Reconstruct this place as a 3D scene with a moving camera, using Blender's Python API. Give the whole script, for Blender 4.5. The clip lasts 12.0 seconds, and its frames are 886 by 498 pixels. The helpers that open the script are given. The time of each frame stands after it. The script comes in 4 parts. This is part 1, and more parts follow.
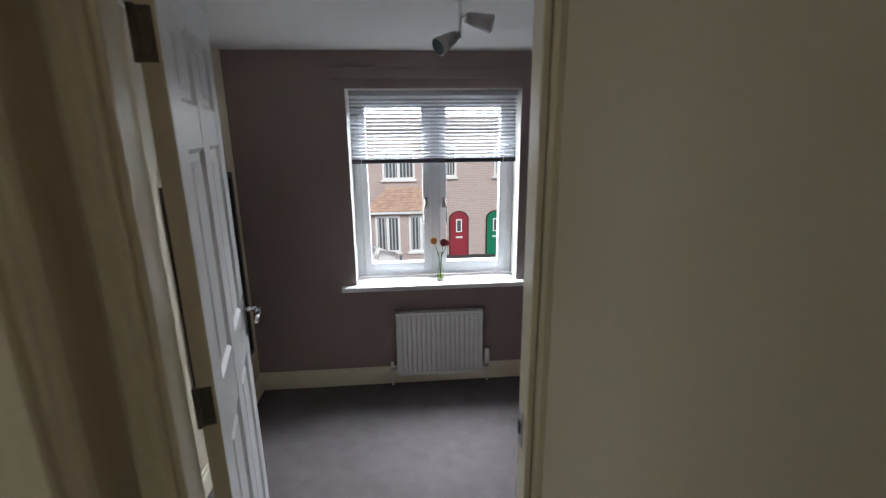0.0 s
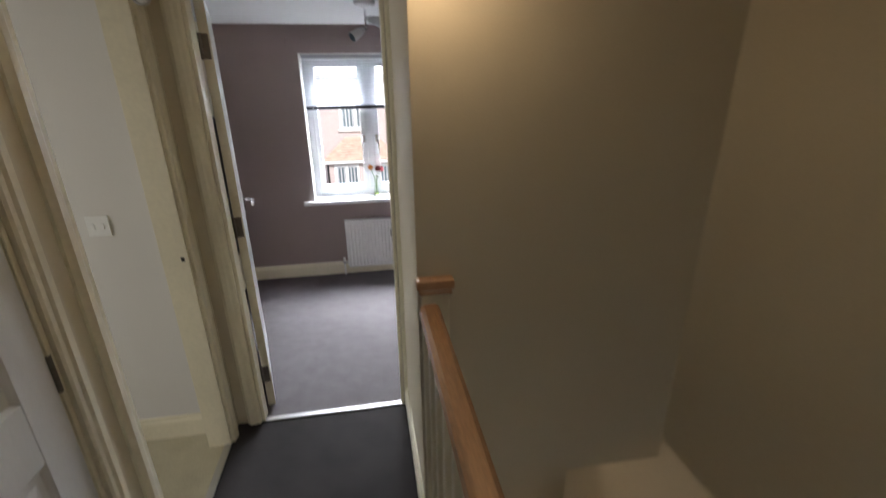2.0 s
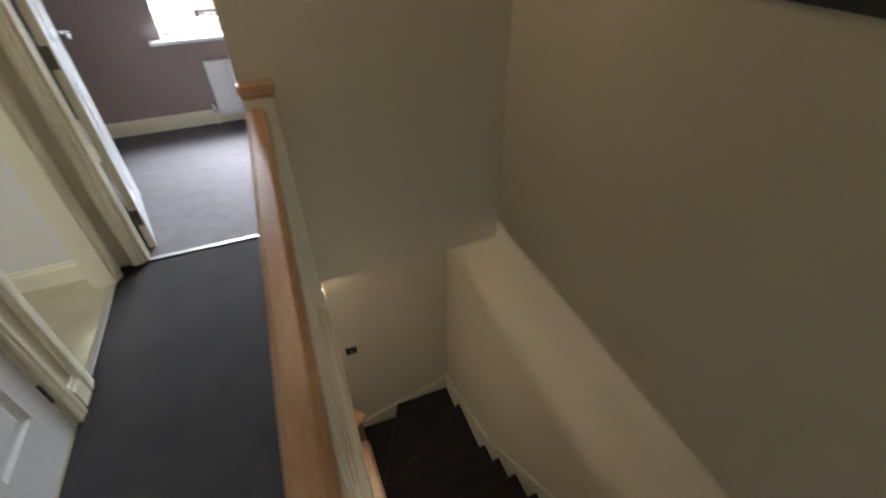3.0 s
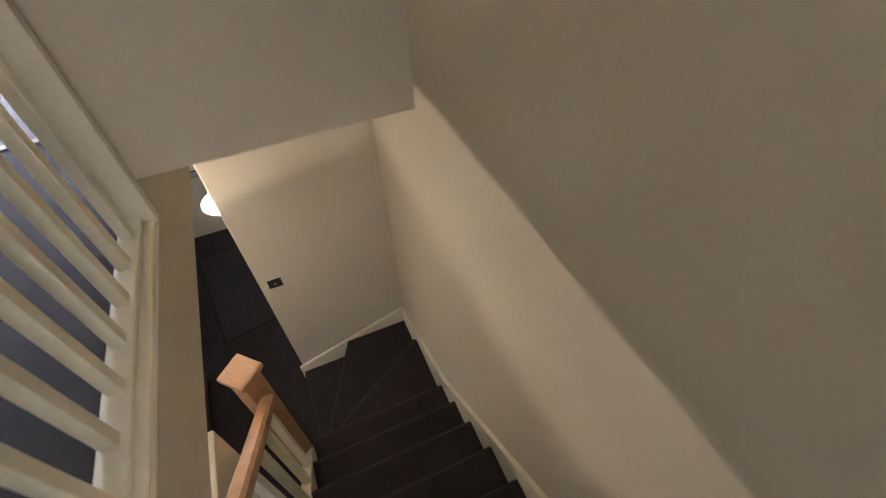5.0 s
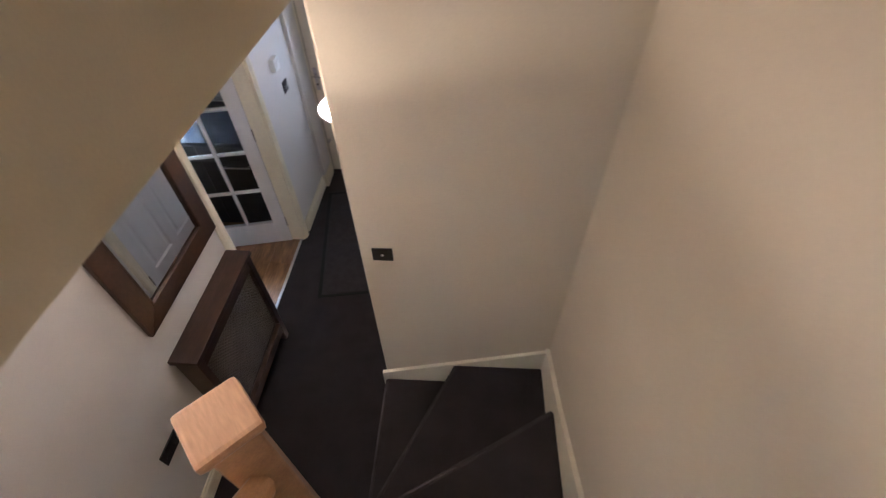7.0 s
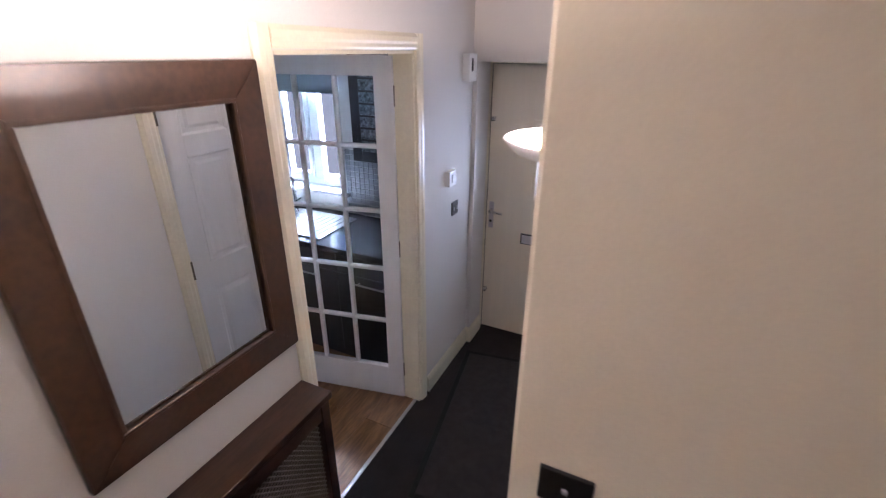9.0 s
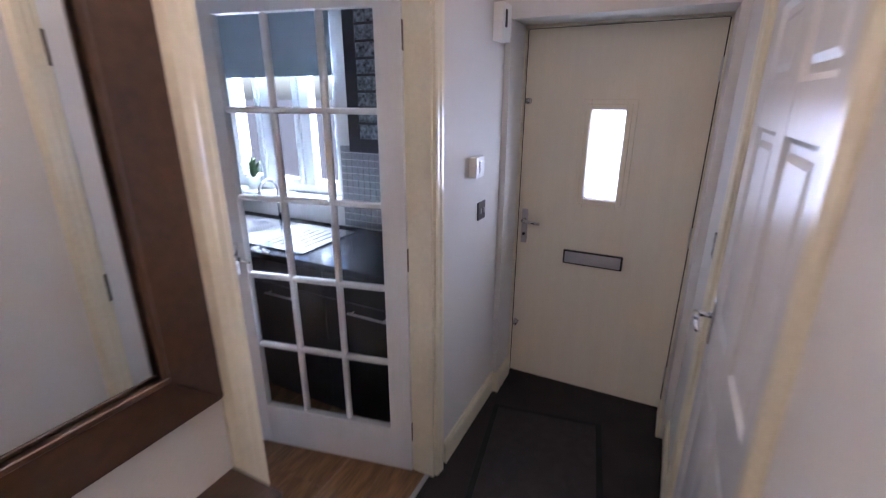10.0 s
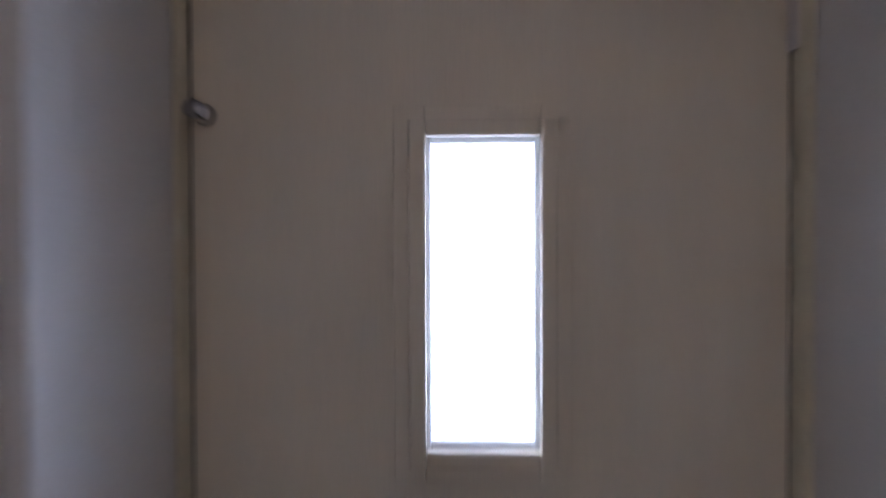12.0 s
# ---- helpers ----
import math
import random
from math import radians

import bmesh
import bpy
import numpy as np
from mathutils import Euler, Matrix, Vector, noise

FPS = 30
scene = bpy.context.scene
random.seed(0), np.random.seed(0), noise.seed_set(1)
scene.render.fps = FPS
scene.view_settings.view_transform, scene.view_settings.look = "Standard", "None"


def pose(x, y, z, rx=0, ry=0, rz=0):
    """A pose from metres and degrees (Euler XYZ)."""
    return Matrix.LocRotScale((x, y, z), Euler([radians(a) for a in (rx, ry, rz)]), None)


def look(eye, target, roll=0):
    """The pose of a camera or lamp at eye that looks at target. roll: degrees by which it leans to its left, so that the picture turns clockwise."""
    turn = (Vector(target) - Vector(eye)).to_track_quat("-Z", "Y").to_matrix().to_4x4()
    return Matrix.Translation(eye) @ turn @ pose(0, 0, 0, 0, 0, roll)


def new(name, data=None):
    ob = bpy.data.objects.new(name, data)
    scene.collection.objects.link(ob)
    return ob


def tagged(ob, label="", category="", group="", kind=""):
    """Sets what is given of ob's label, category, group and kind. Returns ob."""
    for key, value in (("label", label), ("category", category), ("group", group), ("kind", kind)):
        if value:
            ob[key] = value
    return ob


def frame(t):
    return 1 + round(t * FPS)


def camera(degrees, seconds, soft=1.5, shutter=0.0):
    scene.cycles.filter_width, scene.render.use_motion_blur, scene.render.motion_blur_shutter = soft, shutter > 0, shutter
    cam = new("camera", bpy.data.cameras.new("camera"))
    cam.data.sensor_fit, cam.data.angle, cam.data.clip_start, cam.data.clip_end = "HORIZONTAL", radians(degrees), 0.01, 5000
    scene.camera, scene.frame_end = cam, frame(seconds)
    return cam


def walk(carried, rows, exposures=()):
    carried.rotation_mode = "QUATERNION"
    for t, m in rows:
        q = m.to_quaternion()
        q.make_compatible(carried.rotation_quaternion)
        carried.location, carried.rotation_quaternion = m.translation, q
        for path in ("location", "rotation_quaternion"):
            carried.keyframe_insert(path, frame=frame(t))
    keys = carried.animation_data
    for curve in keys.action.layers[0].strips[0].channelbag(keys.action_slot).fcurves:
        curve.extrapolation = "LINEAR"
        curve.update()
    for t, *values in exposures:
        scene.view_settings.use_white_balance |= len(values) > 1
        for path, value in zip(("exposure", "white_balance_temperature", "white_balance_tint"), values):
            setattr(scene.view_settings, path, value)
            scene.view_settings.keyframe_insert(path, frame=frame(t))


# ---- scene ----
cam = camera(89.5, 12.0, soft=1.2, shutter=0.5)
PATH = [
    (0, (-0.38, -0.093, 4.275), (-0.216, 1.835, 3.766), -0.6),
    (0.5, (-0.364, -0.408, 4.276), (-0.195, 1.531, 3.816), -0.6),
    (1, (-0.349, -0.693, 4.285), (-0.152, 1.241, 3.812), -0.8),
    (1.5, (-0.294, -0.994, 4.31), (-0.064, 0.921, 3.782), -0.8),
    (2, (-0.226, -1.283, 4.318), (0.079, 0.561, 3.605), -0.8),
    (2.5, (-0.148, -1.462, 4.266), (0.274, 0.216, 3.264), -0.8),
    (3, (0.005, -1.609, 4.21), (0.547, -0.148, 2.956), -1.2),
    (3.5, (0.173, -1.672, 4.16), (0.799, -0.361, 2.785), -2.1),
    (3.7, (0.272, -1.674, 4.12), (0.871, -0.398, 2.702), -2.8),
    (5.3, (0.456, -1.218, 3.499), (0.89, 0.063, 2.025), -2.6),
    (5.5, (0.461, -1.134, 3.419), (0.842, 0.172, 1.952), -2.6),
    (6, (0.48, -0.911, 3.225), (0.714, 0.435, 1.766), -2.1),
    (6.5, (0.483, -0.702, 3.029), (0.583, 0.642, 1.551), -1.8),
    (7, (0.433, -0.487, 2.787), (0.336, 0.866, 1.317), -1.4),
    (7.5, (0.37, -0.308, 2.608), (0.102, 1.099, 1.213), -0.5),
    (7.7, (0.354, -0.265, 2.554), (-0.013, 1.22, 1.265), -0.6),
    (9.3, (0.052, 0.329, 1.94), (-0.786, 1.973, 1.169), 0.2),
    (9.5, (-0.007, 0.425, 1.857), (-0.867, 2.068, 1.107), 0.1),
    (10, (-0.199, 0.712, 1.659), (-1.043, 2.409, 1.021), 0.1),
    (10.5, (-0.357, 0.996, 1.526), (-1.056, 2.828, 1.129), 0.2),
    (11, (-0.386, 1.462, 1.502), (-0.92, 3.379, 1.289), -0.4),
    (11.4, (-0.437, 1.868, 1.482), (-0.762, 3.842, 1.36), -0.2),
    (11.5, (-0.451, 1.956, 1.479), (-0.736, 3.932, 1.372), -0.3),
    (11.7, (-0.487, 2.16, 1.47), (-0.67, 4.152, 1.39), -0.3),
    (12, (-0.540, 2.484, 1.456), (-0.570, 4.484, 1.435), -0.2),
]
EXPOSURES = [(0, -0.95, 6550, 8), (0.5, -0.65, 6550, 8), (1.0, -0.42, 6550, 8), (2.0, 0.05, 6500, 10), (3.0, 0.72, 6250, 7), (3.7, 1.15, 6300, 6), (5.5, 1.58, 5800, 17), (7.0, 1.68, 5720, 22), (7.7, 1.75, 5680, 24), (9.3, 1.62, 5620, 28), (10.0, 1.6, 5680, 29), (10.5, 1.4, 5720, 30), (11.0, 1.15, 5700, 29), (11.5, 0.95, 5700, 29), (12, 0.6, 5650, 28)]
walk(cam, [(t, look(eye, target, roll)) for t, eye, target, roll in PATH], EXPOSURES)

# ---- world and light ----
world = bpy.data.worlds.new("sky")
scene.world = world
world.use_nodes = True
wn = world.node_tree.nodes
sky = wn.new("ShaderNodeTexSky")
sky.sky_type = "NISHITA"
sky.sun_disc = False
sky.sun_elevation, sky.sun_rotation = radians(38), radians(165)
sky.air_density, sky.dust_density, sky.ozone_density = 1.0, 3.0, 1.0
wn["Background"].inputs["Strength"].default_value = 0.15
world.node_tree.links.new(sky.outputs["Color"], wn["Background"].inputs["Color"])
sun = new("sun", bpy.data.lights.new("sun", "SUN"))
sun.data.energy, sun.data.angle, sun.data.color = 5.0, radians(12), (1.0, 0.97, 0.94)
sun.matrix_world = look((8, -30, 24), (0, 0, 0))


def window_glow(name, size_x, size_y, eye, target, watts, color=(0.86, 0.92, 1.0)):
    """Sky light in a window's opening."""
    lamp = new(name, bpy.data.lights.new(name, "AREA"))
    lamp.data.shape, lamp.data.size, lamp.data.size_y = "RECTANGLE", size_x, size_y
    lamp.data.energy, lamp.data.color = watts, color
    lamp.matrix_world = look(eye, target)


window_glow("bedroom_daylight", 1.4, 0.9, (-0.18, 3.45, 4.75), (-0.18, 1.2, 3.2), 560)
window_glow("kitchen_daylight", 1.0, 0.9, (-2.2, 3.67, 2.7), (-2.5, 1.97, 0.8), 800, (0.78, 0.92, 1.0))
window_glow("bathroom_daylight", 0.9, 1.1, (-2.98, -0.4, 3.95), (-1.2, -0.2, 3.4), 12, (1.0, 0.97, 0.91))
# fill lamp added behind the landing, where no window is known
window_glow("landing_fill", 0.8, 0.9, (0.3, -3.14, 4.0), (0.2, 0.0, 3.4), 0.25)
window_glow("front_door_daylight", 0.176, 0.473, (-0.482, 3.20, 1.38), (-0.482, 1.0, 1.38), 1.4, (0.72, 0.86, 1.0))
# the landing bulb is out of view, added for the bulkhead's warm falloff
for lamp_name, place, watts, tone in (("wall_lamp_bulb", (-0.06, 1.03, 1.915), 12, (1.0, 0.80, 0.60)), ("hall_lamp_bulb", (-0.885, 0.05, 1.901), 15, (1.0, 0.80, 0.60)), ("unseen_landing_bulb", (-0.05, -0.19, 4.60), 2.0, (1.0, 0.73, 0.46))):
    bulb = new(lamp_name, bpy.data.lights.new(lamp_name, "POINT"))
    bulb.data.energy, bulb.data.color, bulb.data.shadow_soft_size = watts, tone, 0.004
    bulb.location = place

# ---- materials ----


def material(name, color, rough=0.6, metal=0.0, vary=0.06, scale=6.0, grain=120.0, bump=0.1, depth=0.002, stretch=(1, 1, 1), coat=0.0, wear=None):
    """Base colour with broad blotches and fine grain, and a fine relief."""
    m = bpy.data.materials.new(name)
    m.use_nodes = True
    nt = m.node_tree
    b = nt.nodes["Principled BSDF"]
    b.inputs["Roughness"].default_value, b.inputs["Metallic"].default_value = rough, metal
    b.inputs["Coat Weight"].default_value = coat
    tc = nt.nodes.new("ShaderNodeTexCoord")
    mp = nt.nodes.new("ShaderNodeMapping")
    mp.inputs["Scale"].default_value = stretch
    nt.links.new(tc.outputs["Object"], mp.inputs["Vector"])
    big = nt.nodes.new("ShaderNodeTexNoise")
    big.inputs["Scale"].default_value, big.inputs["Detail"].default_value = scale, 5
    small = nt.nodes.new("ShaderNodeTexNoise")
    small.inputs["Scale"].default_value, small.inputs["Detail"].default_value = grain, 3
    nt.links.new(mp.outputs[0], big.inputs["Vector"])
    nt.links.new(mp.outputs[0], small.inputs["Vector"])
    mix = nt.nodes.new("ShaderNodeMix")
    mix.data_type = "FLOAT"
    mix.inputs[0].default_value = 0.45
    nt.links.new(big.outputs["Fac"], mix.inputs[2])
    nt.links.new(small.outputs["Fac"], mix.inputs[3])
    ramp = nt.nodes.new("ShaderNodeValToRGB")
    lo = [c * (1 - 3 * vary) for c in color] if wear is None else list(wear)
    hi = [min(1, c * (1 + 2 * vary)) for c in color]
    ramp.color_ramp.elements[0].position, ramp.color_ramp.elements[1].position = 0.3, 0.7
    ramp.color_ramp.elements[0].color, ramp.color_ramp.elements[1].color = (*lo, 1), (*hi, 1)
    nt.links.new(mix.outputs[0], ramp.inputs["Fac"])
    nt.links.new(ramp.outputs["Color"], b.inputs["Base Color"])
    if bump:
        bp = nt.nodes.new("ShaderNodeBump")
        bp.inputs["Strength"].default_value, bp.inputs["Distance"].default_value = bump, depth
        nt.links.new(small.outputs["Fac"], bp.inputs["Height"])
        nt.links.new(bp.outputs["Normal"], b.inputs["Normal"])
    return m


def glass(name, tint=(0.95, 0.98, 1.0), rough=0.0):
    m = bpy.data.materials.new(name)
    m.use_nodes = True
    b = m.node_tree.nodes["Principled BSDF"]
    b.inputs["Base Color"].default_value = (*tint, 1)
    b.inputs["Roughness"].default_value, b.inputs["Transmission Weight"].default_value, b.inputs["IOR"].default_value = rough, 1.0, 1.05 if rough == 0 else 1.3
    b.inputs["Specular IOR Level"].default_value = 0.5
    return m


def glowing(name, color, strength):
    m = bpy.data.materials.new(name)
    m.use_nodes = True
    b = m.node_tree.nodes["Principled BSDF"]
    b.inputs["Base Color"].default_value = (0.9, 0.88, 0.84, 1)
    b.inputs["Emission Color"].default_value, b.inputs["Emission Strength"].default_value = (*color, 1), strength
    return m


def brick_material():
    m = material("red_brick", (0.42, 0.26, 0.21), rough=0.9, vary=0.1, scale=2, grain=30)
    nt = m.node_tree
    bt = nt.nodes.new("ShaderNodeTexBrick")
    bt.inputs["Scale"].default_value = 1.0
    bt.inputs["Brick Width"].default_value, bt.inputs["Row Height"].default_value, bt.inputs["Mortar Size"].default_value = 0.225, 0.075, 0.008
    bt.inputs["Color1"].default_value, bt.inputs["Color2"].default_value, bt.inputs["Mortar"].default_value = (0.50, 0.395, 0.385, 1), (0.44, 0.35, 0.345, 1), (0.6, 0.57, 0.56, 1)
    tc = nt.nodes.new("ShaderNodeTexCoord")
    mp = nt.nodes.new("ShaderNodeMapping")
    mp.inputs["Rotation"].default_value = (radians(90), 0, 0)
    nt.links.new(tc.outputs["Object"], mp.inputs["Vector"])
    nt.links.new(mp.outputs[0], bt.inputs["Vector"])
    nt.links.new(bt.outputs["Color"], nt.nodes["Principled BSDF"].inputs["Base Color"])
    return m


CREAM = material("cream_wall_paint", (0.63, 0.565, 0.43), rough=0.75, vary=0.02, scale=1.5, grain=180, bump=0.08)
MAUVE = material("mauve_wall_paint", (0.30, 0.235, 0.225), rough=0.75, vary=0.03, scale=1.5, grain=180, bump=0.08)
PALE = material("pale_wall_paint", (0.68, 0.66, 0.63), rough=0.75, vary=0.02, scale=1.5, grain=180, bump=0.08)
CEIL = material("white_ceiling_paint", (0.76, 0.76, 0.76), rough=0.9, vary=0.02, scale=1.2, grain=220, bump=0.1)
WOODWORK = material("cream_gloss_woodwork", (0.76, 0.705, 0.545), rough=0.28, vary=0.03, scale=4, grain=60, bump=0.04)
DOORWHITE = material("white_gloss_door", (0.74, 0.74, 0.74), rough=0.30, vary=0.02, scale=3, grain=60, bump=0.05, stretch=(6, 6, 0.6), coat=0.25)
FRONTDOOR = material("cream_front_door_paint", (0.74, 0.675, 0.55), rough=0.4, vary=0.018, scale=3, grain=40, bump=0.05, stretch=(7, 7, 0.5))
UPVC = material("white_upvc", (0.82, 0.83, 0.85), rough=0.3, vary=0.02, bump=0.02)
PLASTIC = material("white_plastic", (0.8, 0.8, 0.78), rough=0.35, vary=0.02, bump=0.02)
ENAMEL = material("white_enamel", (0.8, 0.8, 0.8), rough=0.25, vary=0.01, bump=0.02)
CARPET = material("charcoal_carpet", (0.0255, 0.0200, 0.0203), rough=1.0, vary=0.16, scale=7, grain=420, bump=1.0, depth=0.006)
BEDCARPET = material("mauve_grey_carpet", (0.122, 0.106, 0.111), rough=1.0, vary=0.08, scale=12, grain=190, bump=1.0, depth=0.006)
# the stair carpet's colour lightened, for highlights along the tread edges
EDGELITCARPET = material("edge_lit_charcoal_carpet", (0.042, 0.035, 0.035), rough=1.0, vary=0.2, scale=9, grain=300, bump=1.0, depth=0.006)
MATTING = material("ribbed_door_mat", (0.034, 0.029, 0.030), rough=1.0, vary=0.15, scale=20, grain=500, bump=1.0, depth=0.004)
BEIGEFLOOR = material("beige_vinyl", (0.5, 0.46, 0.33), rough=0.5, vary=0.06, scale=8)
BEECH = material("varnished_beech", (0.52, 0.295, 0.147), rough=0.32, vary=0.10, scale=3, grain=26, bump=0.05, stretch=(7, 1, 7), coat=0.3)
DARKWOOD = material("dark_stained_wood", (0.050, 0.026, 0.016), rough=0.35, vary=0.18, scale=3, grain=22, bump=0.08, stretch=(6, 1, 6), coat=0.2)
MIRRORWOOD = material("walnut_frame", (0.062, 0.030, 0.015), rough=0.35, vary=0.16, scale=3, grain=22, bump=0.08, stretch=(5, 2, 2), coat=0.2)
LAMINATE = material("wood_laminate", (0.24, 0.125, 0.055), rough=0.38, vary=0.22, scale=2.2, grain=12, bump=0.05, stretch=(8, 1, 1))
CHROME = material("chrome", (0.75, 0.75, 0.76), rough=0.18, metal=1.0, vary=0.02, bump=0.02)
STEEL = material("brushed_steel", (0.52, 0.51, 0.5), rough=0.35, metal=1.0, vary=0.05, grain=200, bump=0.05)
SATIN = material("satin_silver", (0.50, 0.48, 0.50), rough=0.42, metal=0.55, vary=0.04, grain=150, bump=0.04)
DARKSTEEL = material("dark_brushed_steel", (0.17, 0.155, 0.15), rough=0.4, metal=0.8, vary=0.06, grain=200, bump=0.05)
HINGE = material("dull_hinge_steel", (0.20, 0.175, 0.15), rough=0.45, metal=1.0, vary=0.12, grain=90, bump=0.1)
BLACK = material("black_plastic", (0.012, 0.012, 0.012), rough=0.35, vary=0.05, bump=0.02)
# near-black that stands for shade in the front door's gaps
DARKGAP = material("gap_shade", (0.02, 0.018, 0.016), rough=0.9)
MESHWORK = material("grey_woven_cane", (0.17, 0.15, 0.135), rough=0.7, vary=0.15, grain=300, bump=0.4)
EDGING = material("black_mat_edging", (0.005, 0.005, 0.005), rough=0.9)
WEAVE = material("dark_woven_panel", (0.055, 0.045, 0.042), rough=0.7, vary=0.2, grain=300, bump=0.6)
KITCHEN = material("dark_kitchen_gloss", (0.018, 0.016, 0.018), rough=0.3, vary=0.1)
WORKTOP = material("black_worktop", (0.022, 0.022, 0.025), rough=0.16, vary=0.2, grain=260, bump=0.02)
TILE = material("grey_mosaic_tile", (0.32, 0.33, 0.34), rough=0.25, vary=0.12, scale=14)
GROUT = material("grout", (0.5, 0.5, 0.48), rough=0.9)
BLIND = material("grey_blue_blind", (0.28, 0.34, 0.38), rough=0.8, vary=0.03)
SLAT = material("grey_slat", (0.42, 0.43, 0.46), rough=0.35, vary=0.03)
BARBLUE = material("dark_bottom_bar", (0.06, 0.06, 0.08), rough=0.4)
BRICK = brick_material()
# main roof tile, its colour paled to stand for overexposed sunlight
OVERLITTILE = material("overlit_roof_tile", (0.52, 0.45, 0.42), rough=0.85, vary=0.08, scale=5)
ROOFTILE = material("terracotta_roof_tile", (0.52, 0.36, 0.29), rough=0.85, vary=0.12, scale=5)
REDDOOR = material("red_painted_door", (0.30, 0.035, 0.06), rough=0.35)
GREENDOOR = material("green_painted_door", (0.01, 0.20, 0.11), rough=0.35)
DARKGLASS = material("window_glass_dark", (0.10, 0.13, 0.15), rough=0.08)
LEADED = material("patterned_cabinet_glass", (0.24, 0.27, 0.29), rough=0.15, vary=0.3, scale=30, grain=60, bump=0.6, depth=0.004)
CARPAINT = material("white_car_paint", (0.8, 0.8, 0.82), rough=0.15, coat=1.0, vary=0.01, bump=0)
RUBBER = material("tyre_rubber", (0.02, 0.02, 0.02), rough=0.8)
ASPHALT = material("asphalt", (0.06, 0.06, 0.06), rough=0.95, vary=0.12, grain=90, bump=0.5)
STEM = material("green_stem", (0.08, 0.18, 0.05), rough=0.6)
ORANGE = material("orange_petal", (0.75, 0.30, 0.06), rough=0.6)
CRIMSON = material("crimson_petal", (0.22, 0.012, 0.02), rough=0.6)
PINK = material("pink_petal", (0.62, 0.10, 0.12), rough=0.6)
LEAF = material("green_leaf", (0.07, 0.12, 0.05), rough=0.6)
GLASS = glass("clear_glass")
DOORGLASS = glass("door_glass", (0.9, 0.94, 0.96))
VASEGLASS = glass("vase_glass", (0.9, 0.95, 0.88))
FROST = glass("obscured_glass", (0.95, 0.97, 1.0), 0.35)
WATER = glass("vase_water", (0.75, 0.85, 0.35))
SILVER = material("mirror_silver", (0.86, 0.88, 0.88), rough=0.0, metal=1.0, vary=0.0, bump=0)
BOWL = glowing("lit_glass_bowl", (1.0, 0.86, 0.68), 9.0)

# ---- building blocks ----


def part(name, bm, mat, parent=None, label=""):
    me = bpy.data.meshes.new(name)
    bmesh.ops.recalc_face_normals(bm, faces=bm.faces)
    bm.to_mesh(me)
    bm.free()
    if mat:
        me.materials.append(mat)
    ob = new(name, me)
    ob.parent = parent
    return tagged(ob, label)


def thing(name, label, category, m=None, group="", kind=""):
    """An Empty at a thing's base that parents its parts."""
    ob = tagged(new(name), label, category, group, kind)
    ob.empty_display_size = 0.05
    if m is not None:
        ob.matrix_world = m
    return ob


def box(bm, x0, x1, y0, y1, z0, z1, bevel=0.0, segs=1):
    r = bmesh.ops.create_cube(bm, size=1.0, matrix=Matrix.Translation(((x0 + x1) / 2, (y0 + y1) / 2, (z0 + z1) / 2)) @ Matrix.Diagonal((abs(x1 - x0), abs(y1 - y0), abs(z1 - z0), 1)))
    if bevel:
        edges = list({e for v in r["verts"] for e in v.link_edges})
        bmesh.ops.bevel(bm, geom=edges, offset=bevel, segments=segs, affect="EDGES", profile=0.6)
    return bm


def boxes(rows, bevel=0.0, segs=1):
    bm = bmesh.new()
    for r in rows:
        box(bm, *r, bevel=bevel, segs=segs)
    return bm


def tube(bm, p, q, r0, r1=None, segs=12):
    """A round bar from p to q."""
    p, q = Vector(p), Vector(q)
    d = q - p
    m = Matrix.Translation((p + q) / 2) @ d.to_track_quat("Z", "Y").to_matrix().to_4x4()
    bmesh.ops.create_cone(bm, cap_ends=True, segments=segs, radius1=r0, radius2=r0 if r1 is None else r1, depth=d.length, matrix=m)
    return bm


def prism(bm, outline, axis, a, b):
    """An outline in the plane across the axis (x: y,z; y: x,z; z: x,y), drawn out from a to b."""
    put = {"x": lambda u, v, w: (w, u, v), "y": lambda u, v, w: (u, w, v), "z": lambda u, v, w: (u, v, w)}[axis]
    lo = [bm.verts.new(put(u, v, a)) for u, v in outline]
    hi = [bm.verts.new(put(u, v, b)) for u, v in outline]
    n = len(outline)
    bm.faces.new(lo)
    bm.faces.new(hi)
    for i in range(n):
        bm.faces.new((lo[i], lo[(i + 1) % n], hi[(i + 1) % n], hi[i]))
    return bm


def lathe(bm, rings, centre=(0, 0, 0), segs=24, arc=2 * math.pi):
    """Rings of (radius, height) turned about the upright axis."""
    full = abs(arc - 2 * math.pi) < 1e-6
    count = segs if full else segs + 1
    rows = [[bm.verts.new((centre[0] + r * math.cos(arc * i / segs), centre[1] + r * math.sin(arc * i / segs), centre[2] + z)) for i in range(count)] for r, z in rings]
    for a, b in zip(rows, rows[1:]):
        for i in range(segs):
            j = (i + 1) % count
            bm.faces.new((a[i], a[j], b[j], b[i]))
    return bm


def smooth(ob):
    for p in ob.data.polygons:
        p.use_smooth = True
    return ob


SKIRT = ((0.0, 0.0), (0.018, 0.0), (0.018, 0.085), (0.015, 0.098), (0.010, 0.103), (0.008, 0.118), (0.0, 0.12))
ARCH = ((0.0, 0.0), (0.012, 0.0), (0.016, 0.008), (0.016, 0.022), (0.020, 0.032), (0.020, 0.052), (0.014, 0.060), (0.009, 0.068), (0.0, 0.068))


